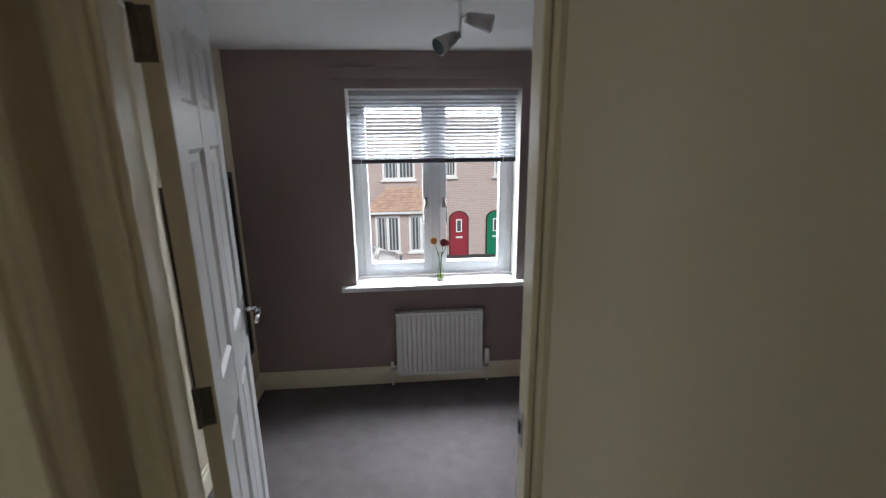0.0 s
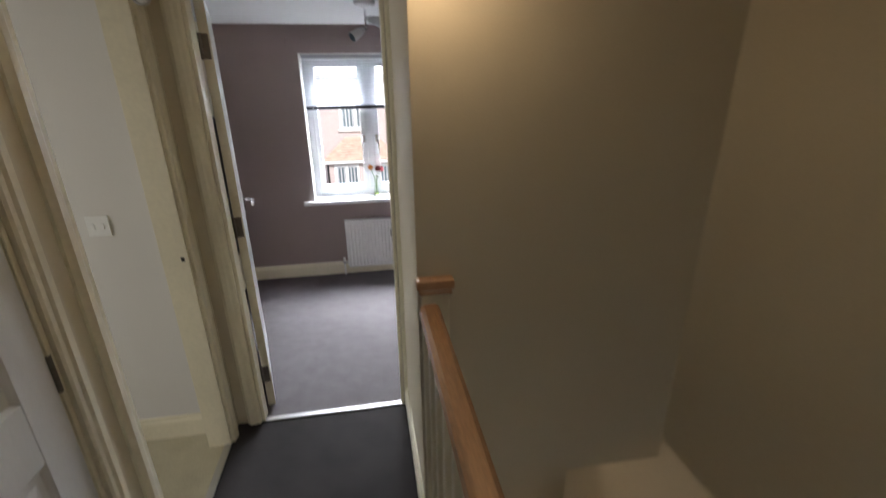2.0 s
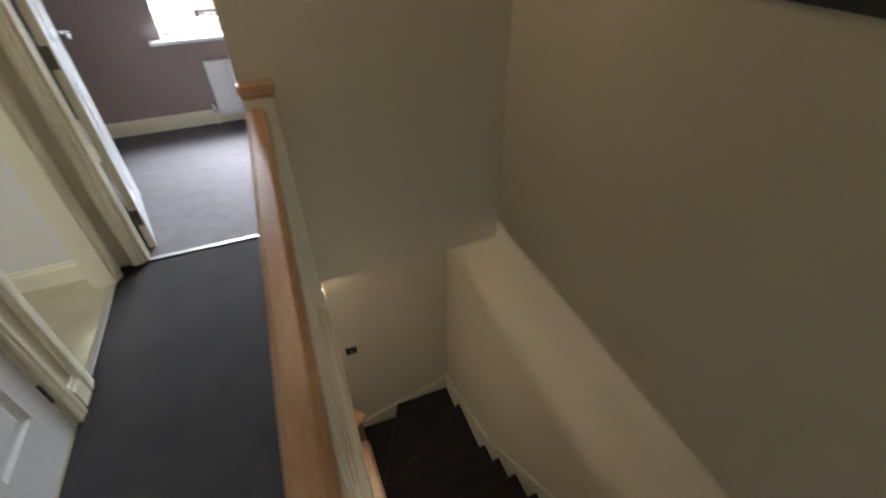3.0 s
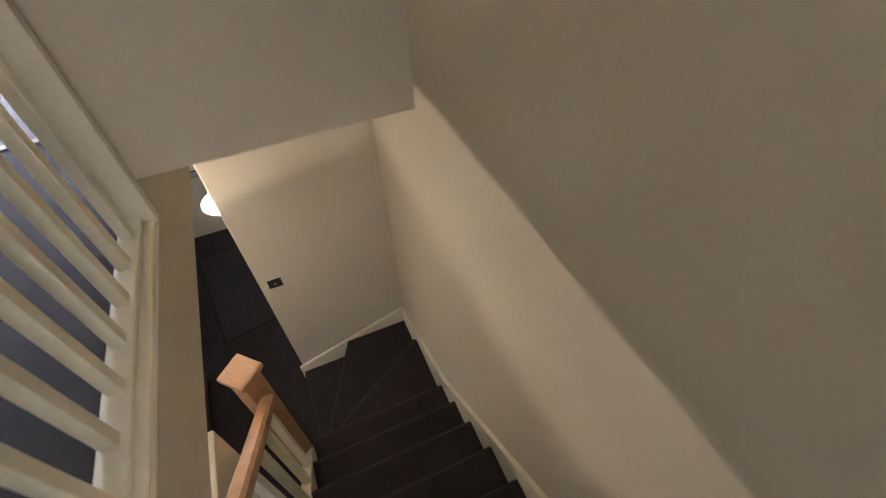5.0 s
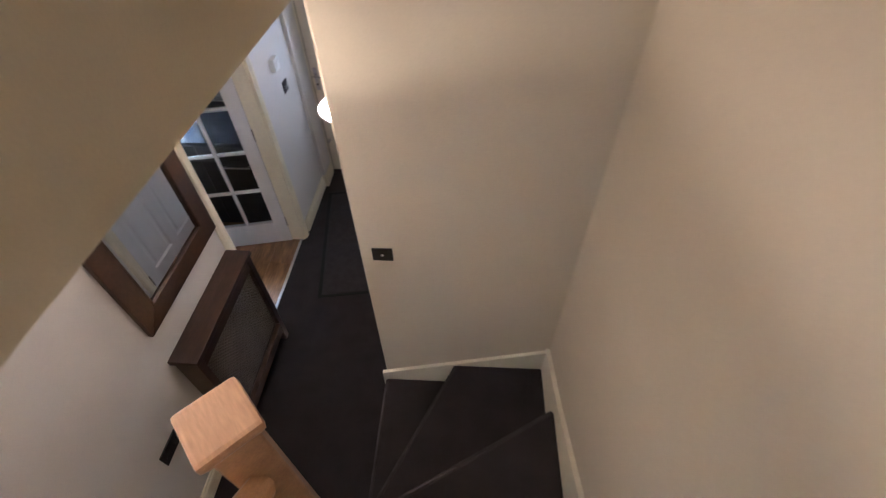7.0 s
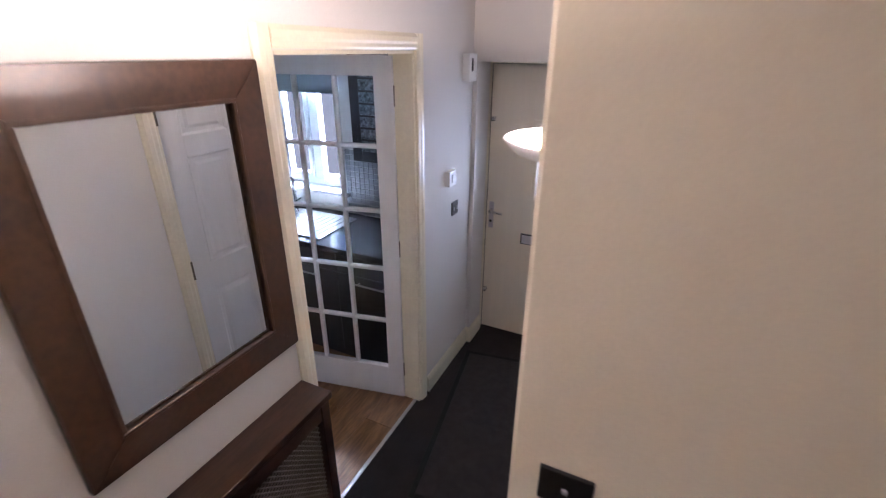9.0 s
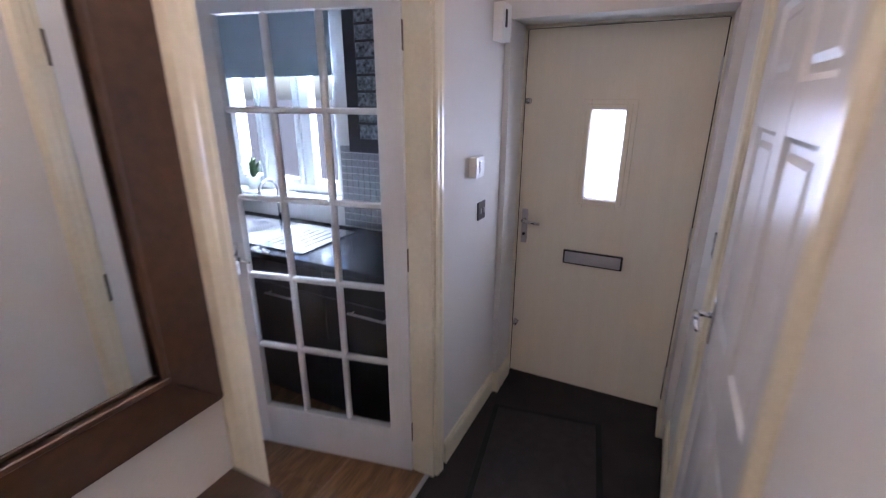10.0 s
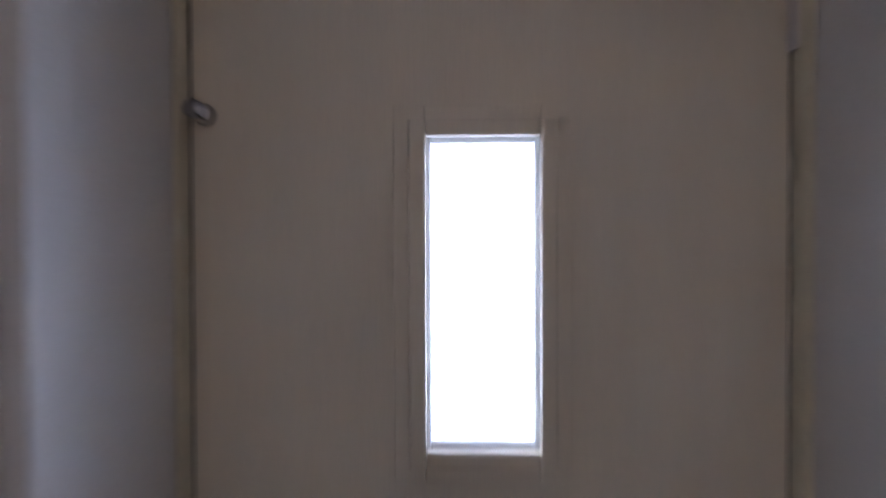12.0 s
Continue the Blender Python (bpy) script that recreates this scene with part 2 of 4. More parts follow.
def moulding(bm, profile, p, q, out, up):
    """A moulding of the given profile (out, up) from p to q."""
    p, q, out, up = Vector(p), Vector(q), Vector(out), Vector(up)
    a = [bm.verts.new(p + out * u + up * v) for u, v in profile]
    b = [bm.verts.new(q + out * u + up * v) for u, v in profile]
    n = len(profile)
    bm.faces.new(a)
    bm.faces.new(b)
    for i in range(n):
        bm.faces.new((a[i], a[(i + 1) % n], b[(i + 1) % n], b[i]))
    return bm


def structure(name, rows, mat, label, bevel=0.0, category=""):
    return tagged(part(name, boxes(rows, bevel), mat), label, category or name.split("_")[0], kind="structure")


# ---- structure ----
F, CU, HC = 2.65, 4.715, 2.413         # upper floor, upper ceiling, hall ceiling
XR, YS, XL = 0.892, 0.735, -0.96      # stair wall, wall at the stair's foot, hall wall
YD, YW, YF = 0.726, 2.606, 3.14         # bedroom door wall, bedroom window wall, front door
LX = -0.985                            # landing wall
K0, K1 = 1.285, 2.147                   # kitchen doorway
L0, L1 = -0.035, 0.585                  # small doorway on the landing
C0, C1 = 1.475, 2.30                   # cupboard doorway in the hall
KY = 2.87                              # kitchen window wall
HEAD, UHEAD, KHEAD = 2.0, F + 2.0, 2.055
WX0, WX1, WZ0, WZ1 = -0.70, 0.325, 3.345, 4.515   # bedroom window

structure("floor_hall", [(XL - 0.02, 0.05, -2.7, YF, -0.2, 0.0)], CARPET, "dark charcoal carpet on the hall floor")
structure("floor_kitchen", [(-3.6, -0.983, 0.4, KY, -0.2, -0.012)], GROUT, "sub-floor beneath the kitchen's laminate planks")
structure("floor_landing", [(LX, -0.031, -3.1, YD, HC + 0.02, F), (0.0, XR, -3.1, -2.016, HC + 0.02, F)], CARPET, "dark charcoal carpet on the upper landing")
structure("floor_bedroom", [(-1.35, 2.0, YD + 0.002, YW, HC + 0.2, F + 0.002)], BEDCARPET, "mauve-grey carpet on the bedroom floor")
structure("floor_bathroom", [(-3.0, LX - 0.002, -1.6, 0.72, HC + 0.2, F + 0.001), (-3.0, -1.47, 0.72, 2.6, HC + 0.2, F + 0.001)], BEIGEFLOOR, "pale beige floor of the small room")
structure("ceiling_upper", [(-3.1, 2.1, -3.2, YW + 0.3, CU, CU + 0.1)], CEIL, "white painted ceiling of the upper floor")
structure("ceiling_hall", [(XL - 0.1, -0.031, -2.8, YS, HC - 0.002, HC + 0.016), (XL - 0.1, 0.13, YS + 0.101, YF + 0.3, HC - 0.002, HC + 0.016), (XL - 0.1, -0.001, YS, YS + 0.101, HC - 0.002, HC + 0.016)], CEIL, "white painted ceiling of the hall")
structure("ceiling_kitchen", [(-3.7, XL - 0.102, 0.3, KY + 0.25, HC - 0.02, HC)], CEIL, "white painted kitchen ceiling")
# landing, stairwell
structure("wall_stair", [(XR, XR + 0.1, -3.2, YS + 0.1, -0.1, CU)], CREAM, "tall cream painted wall beside the stairs")
# the opening and its pane are added, out of view, for the fill lamp
structure("wall_landing_back", [(-3.1, -0.1, -3.2, -3.1, HC, CU), (0.7, XR, -3.2, -3.1, HC, CU), (-0.1, 0.7, -3.2, -3.1, HC, 3.55), (-0.1, 0.7, -3.2, -3.1, 4.45, CU)], CREAM, "cream painted wall at the back of the landing")
tagged(part("unseen_window_3", boxes([(-0.1, 0.7, -3.155, -3.145, 3.55, 4.45)]), FROST), "unseen obscured pane added for fill light behind the landing", "window", kind="structure")
structure("wall_bulkhead", [(-0.098, XR, 0.0, 0.09, 2.817, CU), (-0.098, -0.033, 0.0, 0.09, F, 2.817)], CREAM, "cream painted bulkhead wall above the stairs")
structure("wall_nib", [(-0.098, -0.033, 0.09, YD - 0.003, F, CU), (-0.033, -0.004, 0.09, YD - 0.003, 2.82, CU)], CREAM, "short cream wall between bedroom door and stairwell")
bm = prism(bmesh.new(), ((0.002, 2.819), (YS, 2.40), (YS, HC + 0.12), (0.09, 2.94), (0.002, 2.94)), "x", 0.002, XR - 0.002)
tagged(part("ceiling_soffit", bm, CREAM), "sloping cream soffit below the bulkhead", "ceiling", kind="structure")
bm = prism(bmesh.new(), ((-2.016, HC - 0.004), (YS - 0.001, HC - 0.004), (YS - 0.001, 2.816), (0.001, 2.816), (0.001, F + 0.03), (-2.016, F + 0.03)), "x", -0.03, 0.0)
tagged(part("wall_fascia", bm, CREAM), "cream painted edge of the landing above the stairs", "wall", kind="structure")
structure("wall_stair_foot", [(0.0, XR + 0.05, YS, YS + 0.1, -0.1, HC + 0.1)], CREAM, "cream wall at the foot of the stairs", bevel=0.008)
structure("wall_landing_left", [(LX - 0.1, LX, -3.1, -1.03, F, CU), (LX - 0.1, LX, -0.262, L0, F, CU), (LX - 0.1, LX, L1, YD, F, CU), (LX - 0.1, LX, L0, L1, UHEAD, CU), (LX - 0.1, LX, -1.03, -0.262, UHEAD, CU)], CREAM, "cream landing wall with two doorways")
structure("wall_bedroom_door", [(-1.45, -0.885, YD, YD + 0.1, F, CU), (-0.118, 2.1, YD, YD + 0.1, F, CU), (-0.885, -0.118, YD, YD + 0.1, UHEAD, CU)], MAUVE, "wall with the bedroom doorway")
structure("wall_bedroom_face", [(LX, -0.865, YD - 0.003, YD, F, CU), (-0.118, -0.098, YD - 0.003, YD, F, CU), (-0.865, -0.118, YD - 0.003, YD, UHEAD, CU)], CREAM, "cream landing side of the bedroom wall")
structure("wall_bathroom_end", [(-1.47, LX - 0.1, 0.700, 0.724, F, CU), (-1.47, -1.451, 0.724, 2.6, F, CU), (-3.0, -1.47, 2.6, 2.7, F, CU)], PALE, "pale wall of the small room beside the landing")
structure("wall_bathroom_back", [(-3.0, LX - 0.1, -1.7, -1.6, F, CU)], PALE, "pale back wall of the small room")
structure("wall_bathroom_side", [(-3.1, -3.0, -1.7, -0.9, F, CU), (-3.1, -3.0, 0.1, 2.7, F, CU), (-3.1, -3.0, -0.9, 0.1, F, 3.35), (-3.1, -3.0, -0.9, 0.1, 4.5, CU)], PALE, "pale wall with a window opening")
# bedroom
structure("wall_bedroom_left", [(-1.45, -1.35, YD + 0.1, YW, F, CU)], CREAM, "cream painted side wall of the bedroom")
structure("wall_bedroom_right", [(2.0, 2.1, YD + 0.1, YW, F, CU)], MAUVE, "mauve painted side wall of the bedroom")
structure("wall_window", [(-1.45, WX0, YW, YW + 0.28, F - 0.3, CU), (WX1, 2.1, YW, YW + 0.28, F - 0.3, CU), (WX0, WX1, YW, YW + 0.28, WZ1, CU), (WX0, WX1, YW, YW + 0.28, F - 0.3, WZ0 - 0.03)], MAUVE, "mauve painted wall with the bedroom window")
structure("wall_window_reveal", [(WX0, WX0 + 0.004, YW + 0.003, YW + 0.17, WZ0, WZ1), (WX1 - 0.004, WX1, YW + 0.003, YW + 0.17, WZ0, WZ1), (WX0, WX1, YW + 0.003, YW + 0.17, WZ1 - 0.004, WZ1)], PALE, "pale painted sides of the window opening")
# hall
structure("wall_hall_left", [(XL - 0.13, XL, -2.7, K0, 0, HC), (XL - 0.13, XL, K1, 2.89, 0, HC), (XL - 0.13, XL, K0, K1, KHEAD, HC)], PALE, "pale hall wall with the kitchen doorway")
structure("wall_hall_right", [(0.0, 0.1, YS + 0.1, C0, 0, HC), (0.0, 0.1, C1, 2.89, 0, HC), (0.0, 0.1, C0, C1, HEAD, HC)], PALE, "pale hall wall with a cupboard door")
structure("wall_front", [(-1.12, -0.93, 2.89, YF + 0.25, -1.2, HC), (-0.035, 2.1, 2.89, YF + 0.25, -1.2, HC), (-0.93, -0.035, 2.89, YF + 0.25, HEAD + 0.005, HC)], PALE, "pale painted wall round the front door")
structure("wall_hall_back", [(XL - 0.13, XR, -2.8, -2.7, 0, HC)], PALE, "plain wall at the back of the hall")
structure("wall_cupboard_back", [(0.6, 0.7, YS + 0.1, 2.89, 0, HC)], PALE, "plain wall behind the cupboard door")
# kitchen
structure("wall_kitchen_front", [(-3.7, -3.0, KY, KY + 0.25, -1.2, HC), (-1.97, -1.12, KY, KY + 0.25, -1.2, HC), (-3.0, -1.97, KY, KY + 0.25, -1.2, 1.06), (-3.0, -1.97, KY, KY + 0.25, 2.10, HC)], PALE, "pale kitchen wall with a window")
structure("wall_kitchen_side", [(-3.7, -3.6, 0.3, KY, -0.2, HC)], PALE, "pale side wall of the kitchen")
structure("wall_kitchen_back", [(-3.6, XL - 0.13, 0.3, 0.4, -0.2, HC)], PALE, "pale back wall of the kitchen")

# skirting boards
bm = bmesh.new()
for p, q, o in (((XL, -2.6, 0), (XL, K0 - 0.1, 0), (1, 0, 0)), ((XL, K1 + 0.1, 0), (XL, 2.872, 0), (1, 0, 0)), ((XL, 2.89, 0), (-0.93, 2.89, 0), (0, -1, 0)), ((-0.93, 2.872, 0), (-0.93, YF - 0.05, 0), (1, 0, 0)),
                ((0.0, YS + 0.02, 0), (0.0, C0 - 0.09, 0), (-1, 0, 0)), ((0.0, C1 + 0.09, 0), (0.0, 2.89, 0), (-1, 0, 0)), ((-0.035, 2.89, 0), (-0.035, YF - 0.05, 0), (-1, 0, 0))):
    moulding(bm, SKIRT, p, q, o, (0, 0, 1))
tagged(part("baseboard_hall", bm, WOODWORK), "cream gloss moulded skirting board in the hall", "skirting board", kind="structure")
bm = bmesh.new()
for p, q, o in (((-1.35, YW, F), (2.0, YW, F), (0, -1, 0)), ((-1.35, YD + 0.1, F), (-1.35, YW, F), (1, 0, 0)), ((2.0, YD + 0.1, F), (2.0, YW, F), (-1, 0, 0))):
    moulding(bm, SKIRT, p, q, o, (0, 0, 1))
tagged(part("baseboard_bedroom", bm, WOODWORK), "cream gloss moulded skirting board in the bedroom", "skirting board", kind="structure")
bm = moulding(bmesh.new(), SKIRT, (-1.47, 0.70, F), (LX - 0.1, 0.70, F), (0, -1, 0), (0, 0, 1))
moulding(bm, SKIRT, (-3.0, 2.6, F), (-1.47, 2.6, F), (0, -1, 0), (0, 0, 1))
moulding(bm, SKIRT, (-0.098, 0.02, F), (-0.098, YD - 0.02, F), (-1, 0, 0), (0, 0, 1))
moulding(bm, SKIRT, (LX, -0.182, F), (LX, -0.115, F), (1, 0, 0), (0, 0, 1))
tagged(part("baseboard_landing", bm, WOODWORK), "white skirting boards of the upper floor", "skirting board", kind="structure")


def doorway(name, axis, at, a, b, z, head, face, through_wall, label):
    """Lining, stops and architrave round a doorway in a wall across the axis. face: the side of the room it is seen from (+1 or -1)."""
    bm = bmesh.new()
    lo, hi = sorted((at, at - face * through_wall))
    place = (lambda u0, u1, w0, w1, z0, z1: (w0, w1, u0, u1, z0, z1)) if axis == "x" else (lambda u0, u1, w0, w1, z0, z1: (u0, u1, w0, w1, z0, z1))
    for r in ((a - 0.01, a + 0.005, lo - 0.002, hi + 0.002, z, head + 0.01), (b - 0.005, b + 0.01, lo - 0.002, hi + 0.002, z, head + 0.01), (a + 0.005, b - 0.005, lo - 0.002, hi + 0.002, head - 0.005, head + 0.01)):
        box(bm, *place(*r), bevel=0.002)
    out = (face, 0, 0) if axis == "x" else (0, face, 0)
    along = (0, 1, 0) if axis == "x" else (1, 0, 0)
    pt = (lambda u, zz: (at, u, zz)) if axis == "x" else (lambda u, zz: (u, at, zz))
    back = tuple(-c for c in along)
    moulding(bm, ARCH, pt(a - 0.012, z), pt(a - 0.012, head + 0.08), out, back)
    moulding(bm, ARCH, pt(b + 0.012, z), pt(b + 0.012, head + 0.08), out, along)
    moulding(bm, ARCH, pt(a - 0.012, head + 0.012), pt(b + 0.012, head + 0.012), out, (0, 0, 1))
    return tagged(part(name, bm, WOODWORK), label, "door frame", kind="structure")


doorway("trim_bedroom_door", "y", YD - 0.003, -0.855, -0.130, F, UHEAD, -1, 0.062, "cream gloss frame and architrave of the bedroom doorway")
structure("trim_bedroom_rebate", [(-0.886, -0.876, YD + 0.062, YD + 0.102, F, UHEAD + 0.02), (-0.119, -0.109, YD + 0.062, YD + 0.102, F, UHEAD + 0.02), (-0.876, -0.119, YD + 0.062, YD + 0.102, UHEAD + 0.012, UHEAD + 0.02)], WOODWORK, "cream gloss rebate in which the bedroom door closes", category="door frame")
doorway("trim_small_door", "x", LX, L0, L1, F, UHEAD, 1, 0.1, "cream gloss frame and architrave of the small doorway")
doorway("trim_landing_door", "x", LX, -1.03, -0.262, F, UHEAD, 1, 0.1, "cream gloss frame round the closed landing door")
doorway("trim_kitchen_door", "x", XL, K0, K1, 0, KHEAD, 1, 0.13, "cream gloss frame and architrave of the kitchen doorway")
doorway("trim_cupboard_door", "x", 0.0, C0, C1, 0, HEAD, -1, 0.1, "cream gloss frame round the hall cupboard door")
structure("trim_threshold_bedroom", [(-0.850, -0.135, YD - 0.012, YD + 0.016, F + 0.003, F + 0.009)], STEEL, "metal threshold strip between the carpets", bevel=0.003, category="threshold strip")
structure("trim_threshold_kitchen", [(XL - 0.040, XL - 0.018, K0, K1, 0.0005, 0.006)], STEEL, "metal threshold strip at the kitchen doorway", bevel=0.003, category="threshold strip")
structure("trim_threshold_small", [(LX - 0.03, LX + 0.004, L0, L1, F + 0.001, F + 0.008)], STEEL, "metal threshold strip at the small doorway", bevel=0.003, category="threshold strip")

# ---- stairs ----
RISE, GO, Y4, Z1 = 0.1917, 0.21, -0.125, 0.35
stairs = thing("staircase", "straight winder staircase covered in dark charcoal carpet", "stairs")
PIV = (0.0, Y4)


def rise(k):
    """Height of the top of tread k; the thirteenth is the landing."""
    return Z1 + (k - 1) * RISE


def tread(outline, top, bottom, name="tread", nose=None):
    bm = prism(bmesh.new(), outline, "z", bottom, top)
    edges = [e for e in bm.edges if all(abs(v.co.z - top) < 1e-5 for v in e.verts)]
    bmesh.ops.bevel(bm, geom=edges, offset=0.014, segments=3, affect="EDGES", profile=0.5)
    t = part(name, bm, CARPET, stairs)
    # the nosing's lighter colour draws the edge highlight
    if nose:
        p, q = (Vector((*c, top - 0.010)) for c in nose)
        part("nosing", tube(bmesh.new(), p, q, 0.0125, segs=10), EDGELITCARPET, t, "carpet nosing, lighter for the highlight on the tread's edge")
    return t


E1 = XR - 0.022
tread((PIV, (E1 * 0.48, YS - 0.02), (0.0, YS - 0.02)), rise(1), 0.0, "winder_tread", ((0.006, Y4 + 0.02), (0.006, YS - 0.03)))
tread((PIV, (E1, 0.37), (E1, YS - 0.02), (E1 * 0.455, YS - 0.02)), rise(2), 0.0, "winder_tread", ((0.012, Y4 + 0.03), (E1 * 0.455 + 0.006, YS - 0.03)))
tread((PIV, (E1, Y4), (E1, 0.395)), rise(3), 0.0, "winder_tread", ((0.02, Y4 + 0.012), (E1 - 0.01, 0.388)))
for k in range(4, 13):
    y = Y4 - (k - 4) * GO
    tread(((0.031, y + 0.015), (0.031, y - GO), (E1, y - GO), (E1, y + 0.015)), rise(k), rise(k) - 2.2 * RISE, "tread", ((0.036, y + 0.008), (E1 - 0.004, y + 0.008)))
slope = RISE / GO
ytop = Y4 - 9 * GO
bm = prism(bmesh.new(), ((Y4, rise(4) + 0.10), (Y4, rise(3) - 0.1), (ytop, rise(12) - 0.1), (ytop, rise(13) + 0.10)), "x", XR - 0.022, XR - 0.001)
part("wall_string", bm, WOODWORK, stairs, "cream painted string board along the wall")
bm = prism(bmesh.new(), ((Y4, rise(4) + 0.10), (Y4, 0.3), (YS - 0.001, 0.2), (YS - 0.001, 0.715), (0.38, 0.82)), "x", XR - 0.0225, XR - 0.0015)
part("winder_string", bm, WOODWORK, stairs, "cream painted string board round the winders")
bm = prism(bmesh.new(), ((-0.02, 0.0), (XR - 0.022, 0.2), (XR - 0.022, 0.70), (-0.02, 0.41)), "y", YS - 0.020, YS - 0.001)
part("end_string", bm, WOODWORK, stairs, "cream painted string board at the stair's foot")
bm = prism(bmesh.new(), ((Y4 - 0.03, rise(4) + 0.04), (Y4 - 0.03, 0.0), (-1.9, 0.0), (-1.9, HC - 0.03), (Y4 - 0.03 - (HC - 0.03 - rise(4) - 0.04) / slope, HC - 0.03)), "x", -0.020, 0.030)
part("outer_string", bm, WOODWORK, stairs, "cream painted panel under the stair's open side")


def newel(name, x, y, z0, z1, label, shaft):
    t = thing(name, label, "newel post", pose(x, y, z0))
    h = z1 - z0
    part("post", boxes([(-0.044, 0.044, -0.044, 0.044, 0, h - 0.03)], 0.004), shaft, t)
    part("cap", boxes([(-0.060, 0.060, -0.060, 0.060, h - 0.032, h)], 0.010, 2), BEECH, t, "varnished beech cap")
    bm = boxes([(-0.052, 0.052, -0.052, 0.052, h - 0.048, h - 0.034)], 0.004)
    part("neck", bm, BEECH, t)
    return t


foot = newel("newel_post", 0.0, 0.0, 0.0, 1.945, "square beech newel post with flat cap at the stair's foot", BEECH)
foot.matrix_world = pose(-0.034, -0.172, 0, 0, 0, 45) @ Matrix.Diagonal((1.13, 1.13, 1, 1))
half = newel("newel_post", -0.045, -0.024, F, 3.735, "white painted newel post with beech cap on the landing", WOODWORK)
half.matrix_world = pose(-0.045, -0.024, F) @ Matrix.Diagonal((1, 0.38, 1, 1))
newel("newel_post", -0.066, -1.42, F, 3.612, "white painted newel post under the rail by the top step", WOODWORK)

RAILP = ((-0.03, -0.022), (0.03, -0.022), (0.034, -0.008), (0.03, 0.012), (0.018, 0.022), (-0.018, 0.022), (-0.03, 0.012), (-0.034, -0.008))
rail = thing("landing_balustrade", "beech handrail on white square spindles along the landing", "balustrade", pose(-0.066, 0, F))
bm = moulding(bmesh.new(), RAILP, (0, -0.042, 0.985), (0, -1.47, 0.985), (1, 0, 0), (0, 0, 1))
part("handrail", bm, BEECH, rail, "varnished beech handrail")
part("base_rail", boxes([(-0.031, 0.031, -1.376, -0.042, 0.046, 0.070)], 0.004), WOODWORK, rail, "white painted base rail")
part("capping_board", boxes([(-0.040, 0.058, -1.96, -0.001, 0.0305, 0.0455)], 0.004), WOODWORK, rail, "white painted capping board along the landing edge")
part("upstand", boxes([(-0.034, 0.046, -1.96, -0.042, 0.0, 0.030)], 0.003), WOODWORK, rail, "white painted upstand at the carpet")
for i in range(10):
    y = -0.125 - i * 0.129
    part("spindle", boxes([(-0.017, 0.017, y - 0.017, y + 0.017, 0.070, 0.962)], 0.003), WOODWORK, rail)

low = thing("stair_handrail", "sloping beech handrail with cream spindles beside the lower stairs", "handrail")
ZN, YN = 1.75, -0.235
YE = YN - (HC - 0.05 - ZN) / slope
bm = moulding(bmesh.new(), RAILP, (0.012, YN, ZN), (0.012, YE, ZN + (YN - YE) * slope), (1, 0, 0), (0, 0.71, 0.71))
part("handrail", bm, BEECH, low, "varnished beech handrail")
for i in range(4):
    y = YN - 0.085 - i * 0.125
    zt = ZN + (YN - y) * slope - 0.035
    if zt < HC - 0.03:
        part("spindle", boxes([(-0.005, 0.029, y - 0.017, y + 0.017, rise(4) + 0.03 + (Y4 - 0.03 - y) * slope, zt)], 0.003), WOODWORK, low)

# ---- doors ----


def lever(parent, x, z, side, thick, reach=-1):
    """A lever handle on one face of a door."""
    y = side * thick / 2
    bm = boxes([(x - 0.018, x + 0.018, y, y + side * 0.008, z - 0.075, z + 0.075)], 0.003)
    plate = part("handle", bm, CHROME, parent, "chrome lever handle")
    bm = tube(bmesh.new(), (x, y, z + 0.02), (x, y + side * 0.05, z + 0.02), 0.009)
    tube(bm, (x + 0.004 * -reach, y + side * 0.05, z + 0.02), (x + reach * 0.06, y + side * 0.055, z + 0.024), 0.010, 0.009)
    tube(bm, (x + reach * 0.055, y + side * 0.055, z + 0.024), (x + reach * 0.105, y + side * 0.050, z + 0.008), 0.009, 0.007)
    smooth(part("lever", bm, CHROME, plate))


def hinges(parent, zs, y):
    for z in zs:
        bm = boxes([(-0.0035, 0.0, -0.012 if y > 0 else -0.021, 0.021 if y > 0 else 0.012, z - 0.048, z + 0.048)], 0.0008)
        tube(bm, (-0.004, y, z - 0.05), (-0.004, y, z + 0.05), 0.0065, segs=10)
        part("hinge", bm, HINGE, parent, "dull steel butt hinge")


